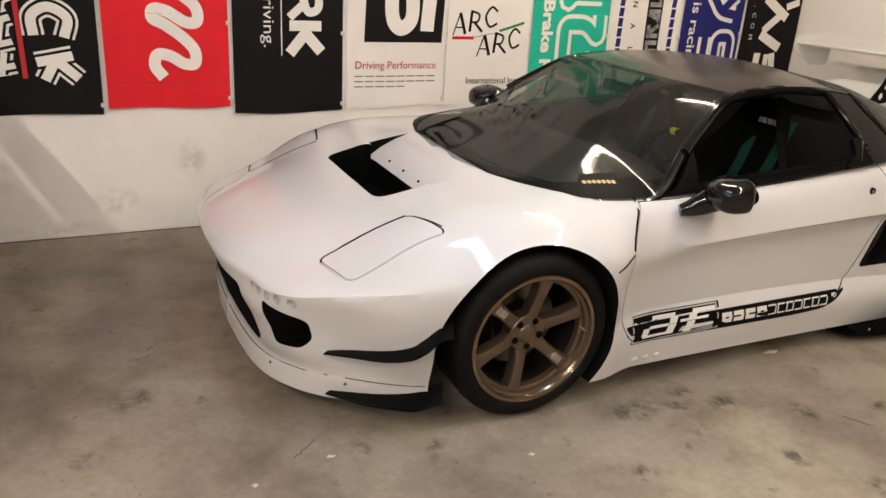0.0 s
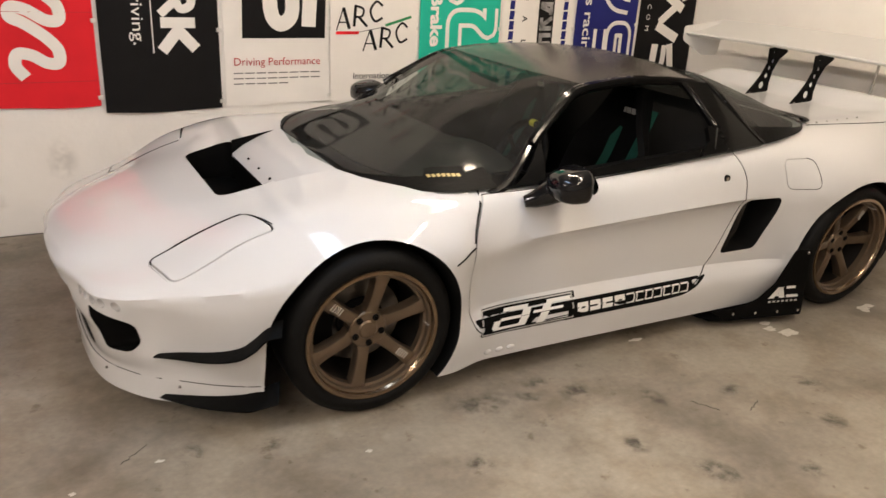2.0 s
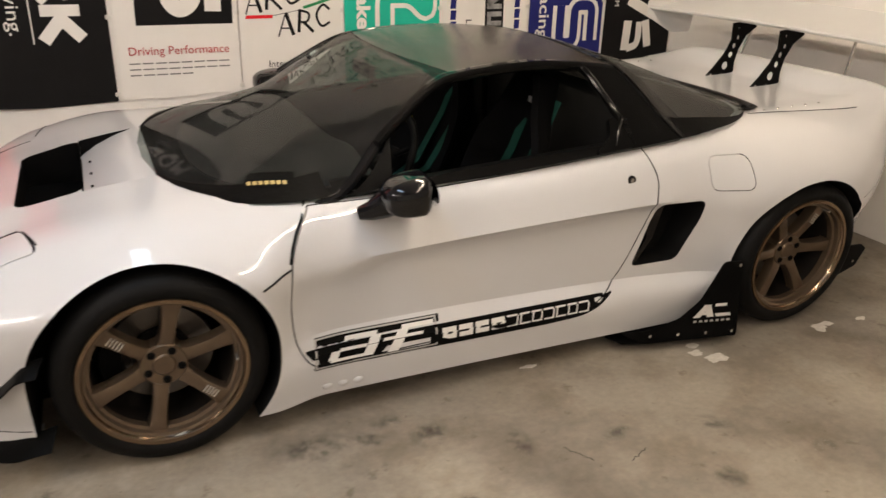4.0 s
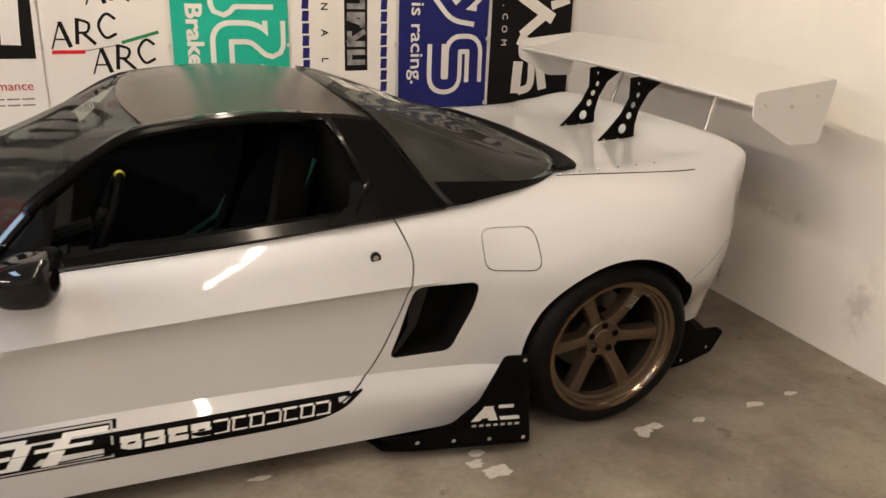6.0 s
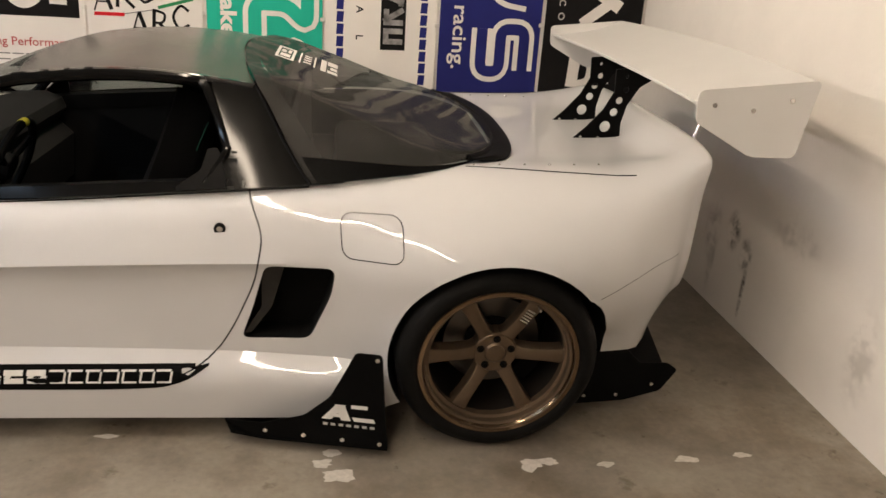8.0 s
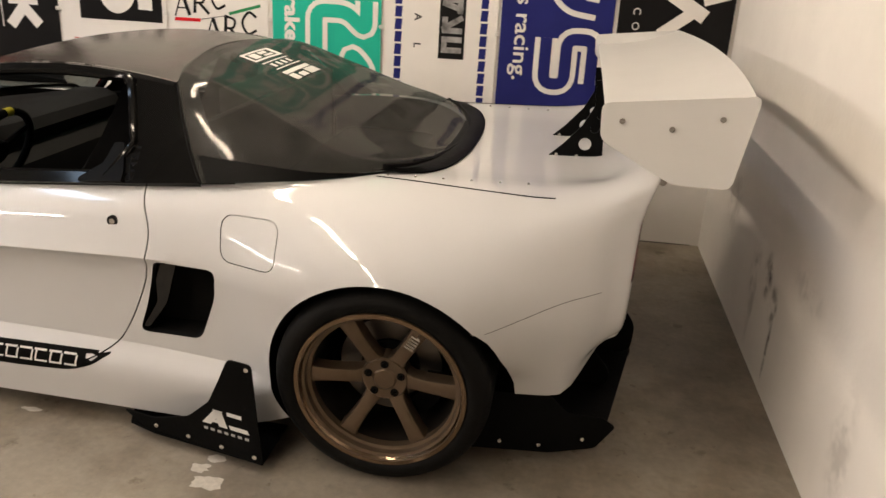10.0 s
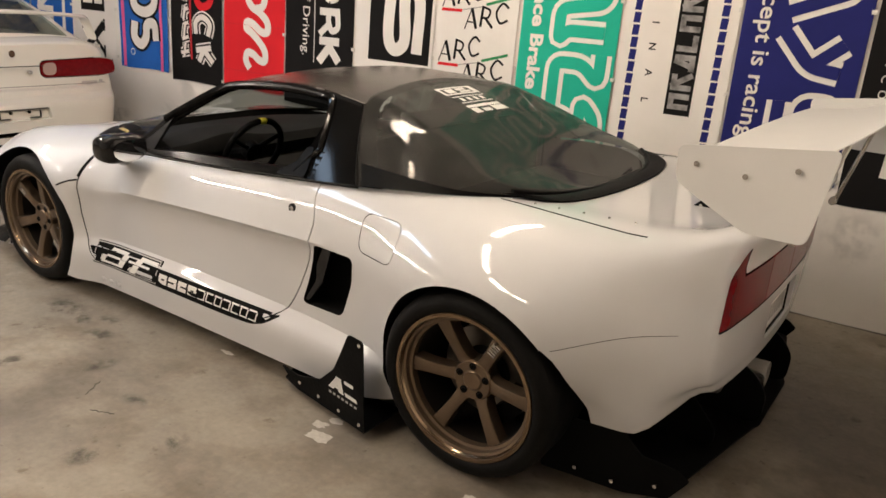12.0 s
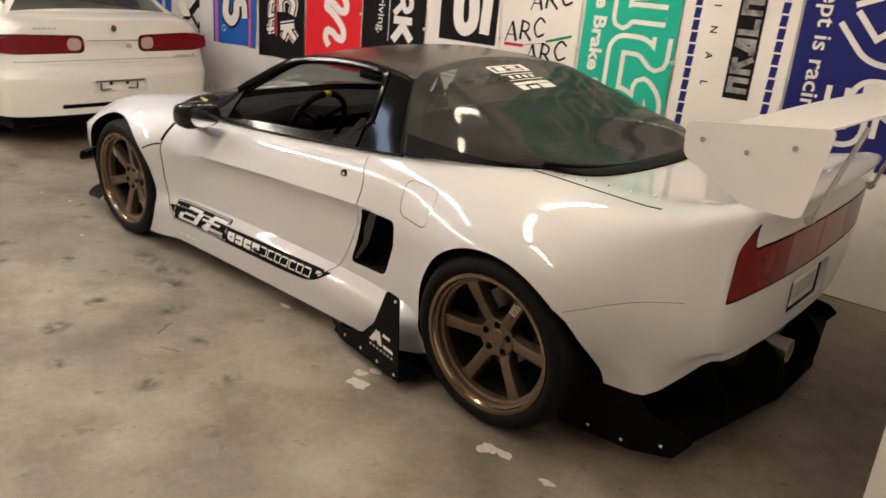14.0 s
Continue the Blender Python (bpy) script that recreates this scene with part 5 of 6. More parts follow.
class Banner:
    def __init__(self, x0, x1, z0, cloth, label, crop=1.75):
        a, b = along(x0), along(x1)
        self.seed, self.w, self.h, self.n = x0 * 2.3, b - a, crop, 0
        self.th = new("banner")
        self.th.matrix_basis = WALL @ pose(a, -0.004, z0)
        tagged(self.th, label, "banner", "banners on the wall")
        rows = [[Vector((s, cloth_y(s, z, self.seed), z + .006 * math.sin(9 * s + self.seed) * (z == 0))) for z in np.linspace(0, crop, 60)] for s in np.linspace(0, self.w, 31)]
        part("cloth", sheet(rows, 0.0012), cloth, self.th)
        for z in (.03, .42, .85, 1.3):
            part("strap", boxm((self.w - .012, -.012, z), (self.w + .016, -.003, z + .022), .002), M_STRAP, self.th)

    def lay(self, name, quads, material, label="", layer=1):
        """Prints: flat pieces given as lists of rows of (x, z) points, bent with the cloth."""
        made = None
        for rows in quads:
            bm = bmesh.new()
            vs = [[bm.verts.new((x, cloth_y(x, z, self.seed) - .0022 * layer, z)) for x, z in r] for r in rows]
            for i in range(len(vs) - 1):
                for j in range(len(vs[0]) - 1):
                    bm.faces.new((vs[i][j], vs[i + 1][j], vs[i + 1][j + 1], vs[i][j + 1]))
            made = part(name, bm, material, self.th, label, 0)
        return made

    def rect(self, x0, z0, x1, z1, sl=0.0):
        n, m = max(1, int(abs(x1 - x0) / .04)), max(1, int(abs(z1 - z0) / .04))
        return [[(x0 + (x1 - x0) * i / n + sl * j / m, z0 + (z1 - z0) * j / m) for j in range(m + 1)] for i in range(n + 1)]

    def ribbon(self, pts, width, smooth=True):
        """A stroke of even width along a line of points."""
        P = [np.array(p) for p in (catmull(pts, 6) if smooth else pts)]
        if not smooth:
            Q = []
            for a, b in zip(P, P[1:]):
                n = max(1, int(np.linalg.norm(b - a) / .04))
                Q += [a + (b - a) * i / n for i in range(n)]
            P = Q + [P[-1]]
        rows = []
        for i in range(len(P)):
            d = P[min(i + 1, len(P) - 1)] - P[max(i - 1, 0)]
            d = d / max(np.linalg.norm(d), 1e-9)
            nrm = np.array([-d[1], d[0]]) * width / 2
            rows.append([tuple(P[i] - nrm), tuple(P[i] - nrm * .3), tuple(P[i] + nrm * .3), tuple(P[i] + nrm)])
        return rows

    def text(self, words, x, z, size, material, turned=True, layer=2, weight=0.0, length=None):
        """Words on the cloth; turned ones read downwards and end at z. length stretches them to a size."""
        c = bpy.data.curves.new("words", "FONT")
        c.body, c.size, c.resolution_u, c.offset = words, size, 3, weight
        ob = new("words", c)
        dg = bpy.context.evaluated_depsgraph_get()
        me = bpy.data.meshes.new_from_object(ob.evaluated_get(dg))
        bpy.data.objects.remove(ob)
        ends = [v.co.x for v in me.vertices]
        k = length / max(ends) if length else 1.0
        z0 = z + max(ends) * k if turned else z
        bm = bmesh.new()
        bm.from_mesh(me)
        for v in bm.verts:
            px, pz = v.co.x * k, v.co.y
            X, Z = (x + pz, z0 - px) if turned else (x + px, z + pz)
            v.co = (X, cloth_y(X, Z, self.seed) - .0024 * layer, Z)
        left = set(bm.faces)
        while left:
            seed = left.pop()
            group, todo = {seed}, [seed]
            while todo:
                for e in todo.pop().edges:
                    for f in e.link_faces:
                        if f in left:
                            left.discard(f)
                            group.add(f)
                            todo.append(f)
            one = bmesh.new()
            vm = {}
            for f in group:
                for v in f.verts:
                    if v not in vm:
                        vm[v] = one.verts.new(v.co)
                one.faces.new([vm[v] for v in f.verts])
            part("letter", one, material, self.th, "", 0)
        bm.free()

    def bent(self, pts, width, r=.05):
        """A stroke along straight runs with rounded corners."""
        P = [np.array(p, float) for p in pts]
        out = [tuple(P[0])]
        for a, p, b in zip(P, P[1:], P[2:]):
            da, db = a - p, b - p
            la, lb = np.linalg.norm(da), np.linalg.norm(db)
            k = min(r, la * .48, lb * .48)
            q0, q1 = p + da / la * k, p + db / lb * k
            out += [tuple((1 - t) ** 2 * q0 + 2 * t * (1 - t) * p + t * t * q1) for t in (0, .2, .4, .6, .8, 1)]
        out.append(tuple(P[-1]))
        return self.ribbon(out, width, False)

    def blocks(self, x0, x1, z_top, z_bot, n, seed, thick=.05):
        """Plain strokes that stand for a big turned logo."""
        r = random.Random(seed)
        out = []
        step = (z_top - z_bot) / n
        for k in range(n):
            zt = z_top - step * k
            zb = zt - step * .84
            kind = (k + seed) % 4
            if kind in (0, 2):
                out.append(self.rect(x0, zt - thick, x1, zt))
            if kind in (0, 1, 3):
                out.append(self.rect(x0, zb, x1, zb + thick))
            if kind in (1, 2):
                out.append(self.rect(x1 - thick, zb, x1, zt))
            if kind in (0, 3):
                out.append(self.rect(x0, zb, x0 + thick, zt))
            if kind == 3:
                out.append(self.ribbon([(x0, zb + .02), (x1, zt)], thick, False))
            if kind == 2:
                out.append(self.ribbon([(x1, zb + .02), (x0, zt - thick)], thick, False))
        return out


def banners():
    # pale blue strips at the far end
    b = Banner(-2.96, -2.35, .78, M_CLOTHL, "blue cloth banner with white blocks on the wall")
    b.lay("white_shape", b.blocks(.12, .42, 1.6, .12, 6, 1, .06), M_CLOTHW, "white plain blocks")
    b = Banner(-2.33, -1.73, .78, M_CLOTHL, "blue cloth banner with white plain blocks")
    b.lay("white_shape", b.blocks(.10, .34, 1.6, .10, 7, 2, .05), M_CLOTHW, "white plain blocks")
    b.lay("white_bar", [b.rect(.46, .1, .50, 1.6)], M_CLOTHW, "white bar")
    b = Banner(-1.71, -1.12, .78, M_CLOTHW, "white cloth banner with heavy black strokes")
    b.lay("black_shape", [b.ribbon([(.14, .06), (.42, .30)], .07, False), b.ribbon([(.14, .30), (.42, .06)], .035, False), b.rect(.12, .05, .145, .13), b.rect(.12, .24, .145, .32), b.rect(.41, .02, .435, .12), b.rect(.41, .24, .435, .34),
                           b.rect(.12, .40, .44, .46), b.rect(.12, .40, .15, .62), b.rect(.41, .40, .44, .64), b.rect(.27, .44, .30, .54), b.rect(.12, .72, .44, .79), b.rect(.13, .72, .16, .98), b.rect(.40, .72, .43, .98)], M_CLOTHK, "heavy black strokes")
    b = Banner(-1.08, -.46, .755, M_CLOTHL, "blue cloth banner with pink stripes and white strokes")
    b.lay("pink_stripe", [b.rect(.035, 0, .075, 1.74), b.rect(.52, 0, .555, 1.74)], M_PINKC, "pink stripe")
    for wd, m, ly in ((.125, M_CLOTHK, 2), (.082, M_CLOTHW, 3)):
        b.lay("stroke", [b.ribbon([(.21, .38), (.20, .25), (.28, .20), (.34, .26), (.36, .36), (.45, .37), (.47, .24)], wd),
                         b.ribbon([(.20, .62), (.22, .50), (.34, .46), (.46, .52), (.46, .64), (.34, .70), (.22, .66)], wd)], m, "", ly)
    b.lay("pink_shape", [b.ribbon([(.20, .84), (.30, .76), (.44, .84), (.36, .96), (.22, .92)], .11)], M_PINKC, "pink rounded shape", 2)
    b.lay("ring_mark", [b.ribbon([(.17 + .025 * math.cos(a), .13 + .025 * math.sin(a)) for a in np.linspace(0, 6.3, 9)], .006)], M_CLOTHW, "", 2)
    b = Banner(-.43, .157, .715, M_CLOTHK, "black cloth banner with outlined red and white strokes")
    for grow, m, ly in ((.05, M_CLOTHW, 1), (.026, M_CLOTHK, 2), (0, M_CLOTHW, 3)):
        k = [b.ribbon([(.31, .255), (.47, .285)], .045 + grow, False), b.ribbon([(.40, .26), (.49, .175)], .045 + grow, False), b.ribbon([(.39, .26), (.34, .17)], .045 + grow, False),
             b.ribbon([(.44, .37), (.46, .46), (.38, .51), (.31, .47), (.31, .38)], .045 + grow), b.ribbon([(.32, .93), (.47, .93)], .05 + grow, False), b.ribbon([(.33, .80), (.47, .86)], .05 + grow, False), b.ribbon([(.33, 1.05), (.45, 1.12)], .05 + grow, False)]
        k += [b.ribbon([(.12 + .02 * i, .22 + .11 * i), (.22, .24 + .11 * i)], .028 + grow, False) for i in range(7)] + [b.ribbon([(.16, .20 + .14 * i), (.18, .30 + .14 * i)], .028 + grow, False) for i in range(6)]
        b.lay("outlined_stroke", k, m, "", ly)
    b.lay("red_ring", [b.ribbon([(.30, .67), (.36, .59), (.45, .61), (.48, .71), (.42, .79), (.33, .77), (.30, .67)], .06)], M_CLOTHR, "red ring shape", 3)
    b.lay("red_line", [b.rect(.245, .18, .268, 1.5, -.03)], M_REDP, "dark red line", 4)
    # red banner with a white running stroke
    b = Banner(.18, .79, .735, M_CLOTHR, "red cloth banner with a white looping stroke")
    b.lay("white_stroke", [b.ribbon([(.275, .155), (.235, .215), (.25, .27), (.31, .265), (.38, .225), (.43, .225), (.435, .285), (.39, .345), (.29, .42), (.235, .45), (.24, .49), (.30, .485), (.40, .43), (.45, .435), (.45, .50), (.37, .57), (.30, .60), (.25, .66), (.28, .73), (.36, .74), (.42, .68), (.40, .61), (.33, .59)], .058),
                            b.ribbon([(.24, .86), (.30, .81), (.42, .83), (.47, .80)], .06), b.ribbon([(.52, .86), (.55, .88)], .05), b.ribbon([(.23, .98), (.30, .93), (.45, .97), (.55, 1.0)], .06), b.ribbon([(.24, 1.12), (.34, 1.06), (.44, 1.12), (.38, 1.22), (.28, 1.2)], .06)], M_CLOTHW, "white looping stroke")
    # shade of two cloth creases, drawn as thin darker red strips
    b.lay("fold_shade_line", [b.rect(.0, .128, b.w, .131), b.rect(.0, .47, b.w, .472)], M_REDP, "", 1)
    # black banner
    b = Banner(.81, 1.425, .69, M_CLOTHK, "black cloth banner with white strokes and small words")
    b.lay("white_stroke", [b.rect(.31, .44, .49, .495), b.ribbon([(.39, .44), (.49, .33)], .06, False), b.ribbon([(.41, .44), (.31, .32)], .06, False),
                            b.rect(.31, .64, .49, .69), b.ribbon([(.47, .66), (.47, .56), (.42, .54), (.39, .60), (.39, .66)], .045), b.ribbon([(.39, .58), (.31, .51)], .045, False),
                            b.ribbon([(.40, .74), (.32, .80), (.34, .88), (.42, .90), (.48, .85), (.46, .76), (.40, .74)], .045), b.ribbon([(.49, .96), (.32, 1.0), (.42, 1.05), (.32, 1.1), (.49, 1.15)], .045, False)], M_CLOTHW, "heavy white stroke")
    b.lay("thin_line", [b.rect(.262, .31, .268, 1.2)], M_CLOTHW, "thin white line")
    b.text("of Driving.", .165, .355, .088, M_CLOTHW, length=.46)
    # white banner with a black square
    b = Banner(1.45, 2.075, .70, M_CLOTHW, "white cloth banner with a black square and red words")
    b.lay("black_square", [b.rect(.105, .375, .60, .90, .012)], M_CLOTHK, "black square")
    b.lay("white_stroke", [b.ribbon([(.28, .86), (.28, .50), (.33, .455), (.395, .50), (.395, .80), (.44, .835), (.50, .80), (.50, .44)], .085)], M_CLOTHW, "broad white stroke", 2)
    b.text("Driving Performance", .05, .225, .062, M_REDP, False)
    for i, (l, z) in enumerate(((.53, .178), (.53, .148), (.34, .118))):
        b.lay("small_print", [b.rect(.05 + .0 * k + k * .066, z, .05 + k * .066 + .056, z + .0065) for k in range(int(l / .066))], M_GREY, "", 1)
    # white banner with pairs of black marks
    b = Banner(2.085, 2.665, .70, M_CLOTHW, "white cloth banner with black marks over red and green lines")
    for k in range(4):
        z = .42 + .335 * k
        for x, zz in ((.04, z), (.215, z - .125)):
            for q in range(3):
                xx, yy = x + .105 * q, zz + .022 * q
                if q == 0:
                    r = [b.ribbon([(xx, yy), (xx + .045, yy + .13)], .008, False), b.ribbon([(xx + .045, yy + .13), (xx + .085, yy + .008)], .02, False), b.rect(xx + .02, yy + .042, xx + .07, yy + .05)]
                elif q == 1:
                    r = [b.ribbon([(xx + .01, yy), (xx + .02, yy + .125)], .018, False), b.ribbon([(xx + .02, yy + .12), (xx + .07, yy + .10), (xx + .06, yy + .06), (xx + .02, yy + .055)], .013), b.ribbon([(xx + .04, yy + .055), (xx + .095, yy)], .016, False)]
                else:
                    r = [b.ribbon([(xx + .09, yy + .10), (xx + .05, yy + .125), (xx + .01, yy + .07), (xx + .04, yy + .01), (xx + .09, yy + .03)], .014)]
                b.lay("black_mark", r, M_CLOTHK, "")
        b.lay("red_line", [b.rect(.035, z - .024, .185, z - .006, .004)], M_CLOTHR, "short red line")
        b.lay("grey_line", [b.ribbon([(.19, z - .01), (.35, z + .02)], .004, False)], M_GREY, "")
        b.lay("green_line", [b.ribbon([(.36, z + .03), (.54, z + .082)], .016, False)], M_GREENP, "short green line")
    b.text("International Inc.", .15, .13, .055, M_CLOTHK, False)
    b.text("IN JAPAN", .20, .065, .055, M_CLOTHK, False)
    # green banner
    b = Banner(2.69, 3.30, .70, M_CLOTHG, "green cloth banner with broad white outlined strokes")
    path = [(.53, -.02), (.53, .20), (.44, .29), (.44, .14), (.31, .20), (.25, .20), (.25, .50), (.42, .50), (.53, .40), (.53, .56)]
    path2 = [(.53, .68), (.30, .68), (.25, .62), (.25, .80), (.52, .84), (.53, .96), (.30, .96), (.25, 1.0), (.25, 1.12), (.53, 1.16), (.53, 1.30), (.25, 1.32)]
    path3 = [(.53, 1.44), (.25, 1.44)]
    b.lay("white_outline", [b.bent(p, .125) for p in (path, path2, path3)], M_CLOTHW, "broad white outlined stroke", 1)
    b.lay("green_core", [b.bent(p, .07) for p in (path, path2, path3)], M_CLOTHG, "", 2)
    b.text("Performance Brake Pads", .075, .03, .115, M_CLOTHW, True, 2, .004, 1.38)
    # white banner with blue chequers
    b = Banner(3.32, 3.935, .70, M_CLOTHW, "white cloth banner with blue dashed borders and a dark logo bar")
    for k in range(24):
        z = .03 + .066 * k
        for x in (.055, .52):
            b.lay("blue_dash", [b.rect(x, z, x + .038, z + .056, .004)], M_CLOTHB, "")
    b.lay("dark_bar", [b.rect(.30, .285, .44, 1.35)], M_CLOTHK, "dark logo bar", 1)
    b.lay("silver_stroke", b.blocks(.315, .425, 1.33, .30, 10, 3, .03), M_CHROME, "silver grey strokes", 2)
    for k, c in enumerate("ORIGINAL"):
        b.text(c, .165, .335 + .142 * (7 - k), .055, M_CLOTHK, True, 1, .001)
    b.lay("blue_shape", b.blocks(.09, .15, 1.52, 1.26, 4, 1, .02), M_CLOTHB, "", 1)
    # navy banner
    b = Banner(3.95, 4.54, .73, M_CLOTHB, "navy cloth banner with white outlined strokes and words")
    path = [(.25, .40), (.25, .16), (.36, .16), (.36, .40), (.50, .40), (.50, .17)]
    path2 = [(.22, .74), (.36, .58), (.50, .56)]
    path3 = [(.36, .58), (.50, .70)]
    path4 = [(.22, 1.06), (.50, .95), (.22, .84)]
    path5 = [(.22, 1.40), (.50, 1.36), (.50, 1.2), (.36, 1.22), (.22, 1.12)]
    b.lay("white_outline", [b.bent(path, .12)] + [b.bent(p, .12) for p in (path2, path3, path4, path5)], M_CLOTHW, "white outlined stroke", 1)
    b.lay("navy_core", [b.bent(path, .062)] + [b.bent(p, .062) for p in (path2, path3, path4, path5)], M_CLOTHB, "", 2)
    b.text("concept is racing.", .08, .17, .118, M_CLOTHW, True, 2, .0015, .95)
    # black banner by the corner
    b = Banner(4.56, 5.14, .66, M_CLOTHK, "black cloth banner with rough white brush strokes")
    b.lay("brush_stroke", [b.ribbon([(.20, .16), (.21, .36)], .07, False), b.ribbon([(.22, .17), (.30, .20), (.31, .35)], .05), b.ribbon([(.40, .18), (.36, .36)], .06, False), b.ribbon([(.20, .50), (.42, .40)], .07, False), b.ribbon([(.22, .52), (.40, .66)], .06, False),
                            b.ribbon([(.20, .76), (.44, .62)], .07, False), b.ribbon([(.18, .82), (.48, 1.02)], .06, False), b.ribbon([(.22, 1.10), (.46, .92)], .06, False), b.ribbon([(.42, .70), (.55, .74)], .05, False), b.ribbon([(.2, 1.2), (.5, 1.3)], .06, False)], M_CLOTHW, "rough white brush stroke")
    for k, c in enumerate(".COM"):
        b.text(c, .075, .46 + .078 * (3 - k), .055, M_CLOTHW, True, 1)


banners()


# ---------------------------------------------------------------- the cream hatchback
# Own axes: x from its rear bumper forwards (towards the far end), y across, z up.
M_BADGE = mat("dark_bronze_badge", (0.10, 0.06, 0.035), 0.35, metal=0.6)
M_CREAM = mat("cream_white_paint", (0.76, 0.735, 0.66), 0.5, coat=1.0, noise_amt=0.02, noise_scale=3)
M_ALLOY = mat("dark_alloy_wheel", (0.075, 0.062, 0.05), 0.4, metal=0.5, noise_amt=0.1)
HATCH = thing("hatchback_car", -.43, 2.98, 0, "cream white three-door hatchback with red tail lights and rear spoiler", "car")
HATCH.matrix_basis = pose(-.43, 2.13, .002, 0.9) @ pose(0, .85, 0) @ Matrix.Rotation(math.pi, 4, "Z")


def hatchback():
    zs = lambda *k: pchip(k)
    lines = [  # from the middle of the top down the flank
        (zs((0, 0), (4.4, 0)), zs((0, .64), (.06, .66), (.075, .94), (.16, .965), (.5, .99), (1.2, .99), (2.6, .98), (3.0, .92), (4.2, .72), (4.36, .60))),
        (zs((0, .58), (.3, .62), (4.36, .55)), zs((0, .635), (.06, .655), (.075, .93), (.16, .955), (.5, .98), (1.2, .98), (2.6, .97), (3.0, .91), (4.2, .71), (4.36, .59))),
        (zs((0, .72), (.1, .735), (.5, .77), (2.6, .78), (4.36, .66)), zs((0, .625), (.06, .645), (.085, .86), (.16, .90), (.5, .93), (1.2, .93), (2.6, .92), (3.0, .87), (4.2, .68), (4.36, .57))),
        (zs((0, .78), (.1, .80), (.5, .84), (2.6, .85), (3.8, .83), (4.36, .74)), zs((0, .60), (.07, .62), (.10, .70), (.5, .72), (2.6, .72), (3.8, .66), (4.36, .53))),
        (zs((0, .80), (.1, .82), (.5, .85), (2.6, .855), (3.8, .84), (4.36, .76)), zs((0, .575), (.5, .585), (4.36, .45))),
        (zs((0, .785), (.1, .81), (.5, .835), (2.6, .84), (3.8, .83), (4.36, .75)), zs((0, .44), (.5, .42), (4.36, .33))),
        (zs((0, .75), (.1, .78), (.5, .82), (2.6, .83), (3.8, .82), (4.36, .72)), zs((0, .29), (.4, .27), (.8, .2), (4.36, .19))),
    ]
    us = [.30 * (1 - math.cos(math.pi / 2 * i / 14)) for i in range(14)] + list(np.linspace(.30, 4.1, 60)) + [4.36 - .26 * (1 - math.sin(math.pi / 2 * i / 10)) for i in range(1, 11)]
    bm = bmesh.new()
    rings = []
    for u in us:
        e = 1.0
        if u < .30:
            e = max(.02, 1 - ((.30 - u) / .30) ** 4) ** .25
        if u > 4.0:
            e = max(.02, 1 - ((u - 4.0) / .36) ** 2.4) ** (1 / 2.4)
        half = catmull([(w(u) * e, h(u)) for w, h in lines], 5)
        lean = lambda z: (0.0 if z > .60 else -.055 * min(1, (.60 - z) / .05)) if u < .3 else 0
        wt = max(0, (.3 - u) / .3)
        half = [(u + .06 * wt + wt * lean(z), v, z) for v, z in half]
        ring = [(x, -v, z) for x, v, z in half] + [(x, v, z) for x, v, z in reversed(half[1:])]
        rings.append([bm.verts.new(p) for p in ring])
    n = len(rings[0])
    for i in range(len(rings) - 1):
        for k in range(n):
            bm.faces.new((rings[i][k], rings[i][(k + 1) % n], rings[i + 1][(k + 1) % n], rings[i + 1][k]))
    for ring in (rings[0], rings[-1]):
        for k in range(n // 2):
            q = [ring[k], ring[k + 1], ring[(n - k - 1) % n], ring[(n - k) % n]]
            q = [v for i, v in enumerate(q) if v not in q[:i]]
            if len(q) > 2:
                bm.faces.new(q)
    bmesh.ops.recalc_face_normals(bm, faces=bm.faces)
    me = bpy.data.meshes.new("hatch_body")
    bm.to_mesh(me)
    bm.free()
    for m in [M_CREAM] + BODY_MATS[1:]:
        me.materials.append(m)
    cut = []
    for u in (.93, 3.50):
        for s in (-1, 1):
            b = bmesh.new()
            cyl(b, (u, s * .5, .30), (u, s * 1.1, .30), .335, seg=48)
            cut.append((b, DARK))
    light = rounded([(.21, .715), (.70, .715), (.83, .73), (.825, .84), (.70, .855), (.21, .84)], .05, 5)
    for s in (-1, 1):
        cut.append((endprism([(s * y, z) for y, z in light], -.2, .40), DARK))
    cut.append((endprism(rounded([(-.215, .44), (.215, .44), (.20, .525), (-.20, .525)], .015), -.2, .045), WHITE))
    cut.append((endprism(rounded([(-.45, .335), (.45, .335), (.45, .365), (-.45, .365)], .01), -.2, .10), DARK))
    me = boolean(me, cut)
    shell = bmesh.new()
    shell.from_mesh(me)
    tree = BVHTree.FromBMesh(shell)
    shell.free()
    finish("body", me, M_CREAM, HATCH, "cream white body shell", 30)

    def around(z, a0, a1, n=40):
        """Points round the tail at that height."""
        out = []
        for a in np.linspace(a0, a1, n):
            d = Vector((math.cos(a), math.sin(a), 0))
            hit = tree.ray_cast(Vector((.75, 0, z)) - d * 3, d)[0]
            if hit:
                out.append(hit - d * .001)
        return out

    part("bumper_seam", tube(around(.664, -.85, .85), .0016, 5), M_TRIM, HATCH, "thin dark seam above the bumper")
    # cabin
    gz = pchip([(.30, .96), (.6, 1.10), (1.0, 1.245), (1.5, 1.315), (2.1, 1.32), (2.5, 1.25), (3.05, .95)])
    gv = pchip([(.30, .66), (.6, .64), (1.0, .60), (1.6, .575), (2.3, .58), (3.05, .68)])
    top = lambda u, t: Vector((u, gv(u) * t, gz(u) - .03 * abs(t) ** 2.5))
    def sidep(u, f, s):
        p = top(u, s)
        return Vector((u, s * (.80 + (abs(p.y) - .80) * f), .93 + (p.z - .93) * f))
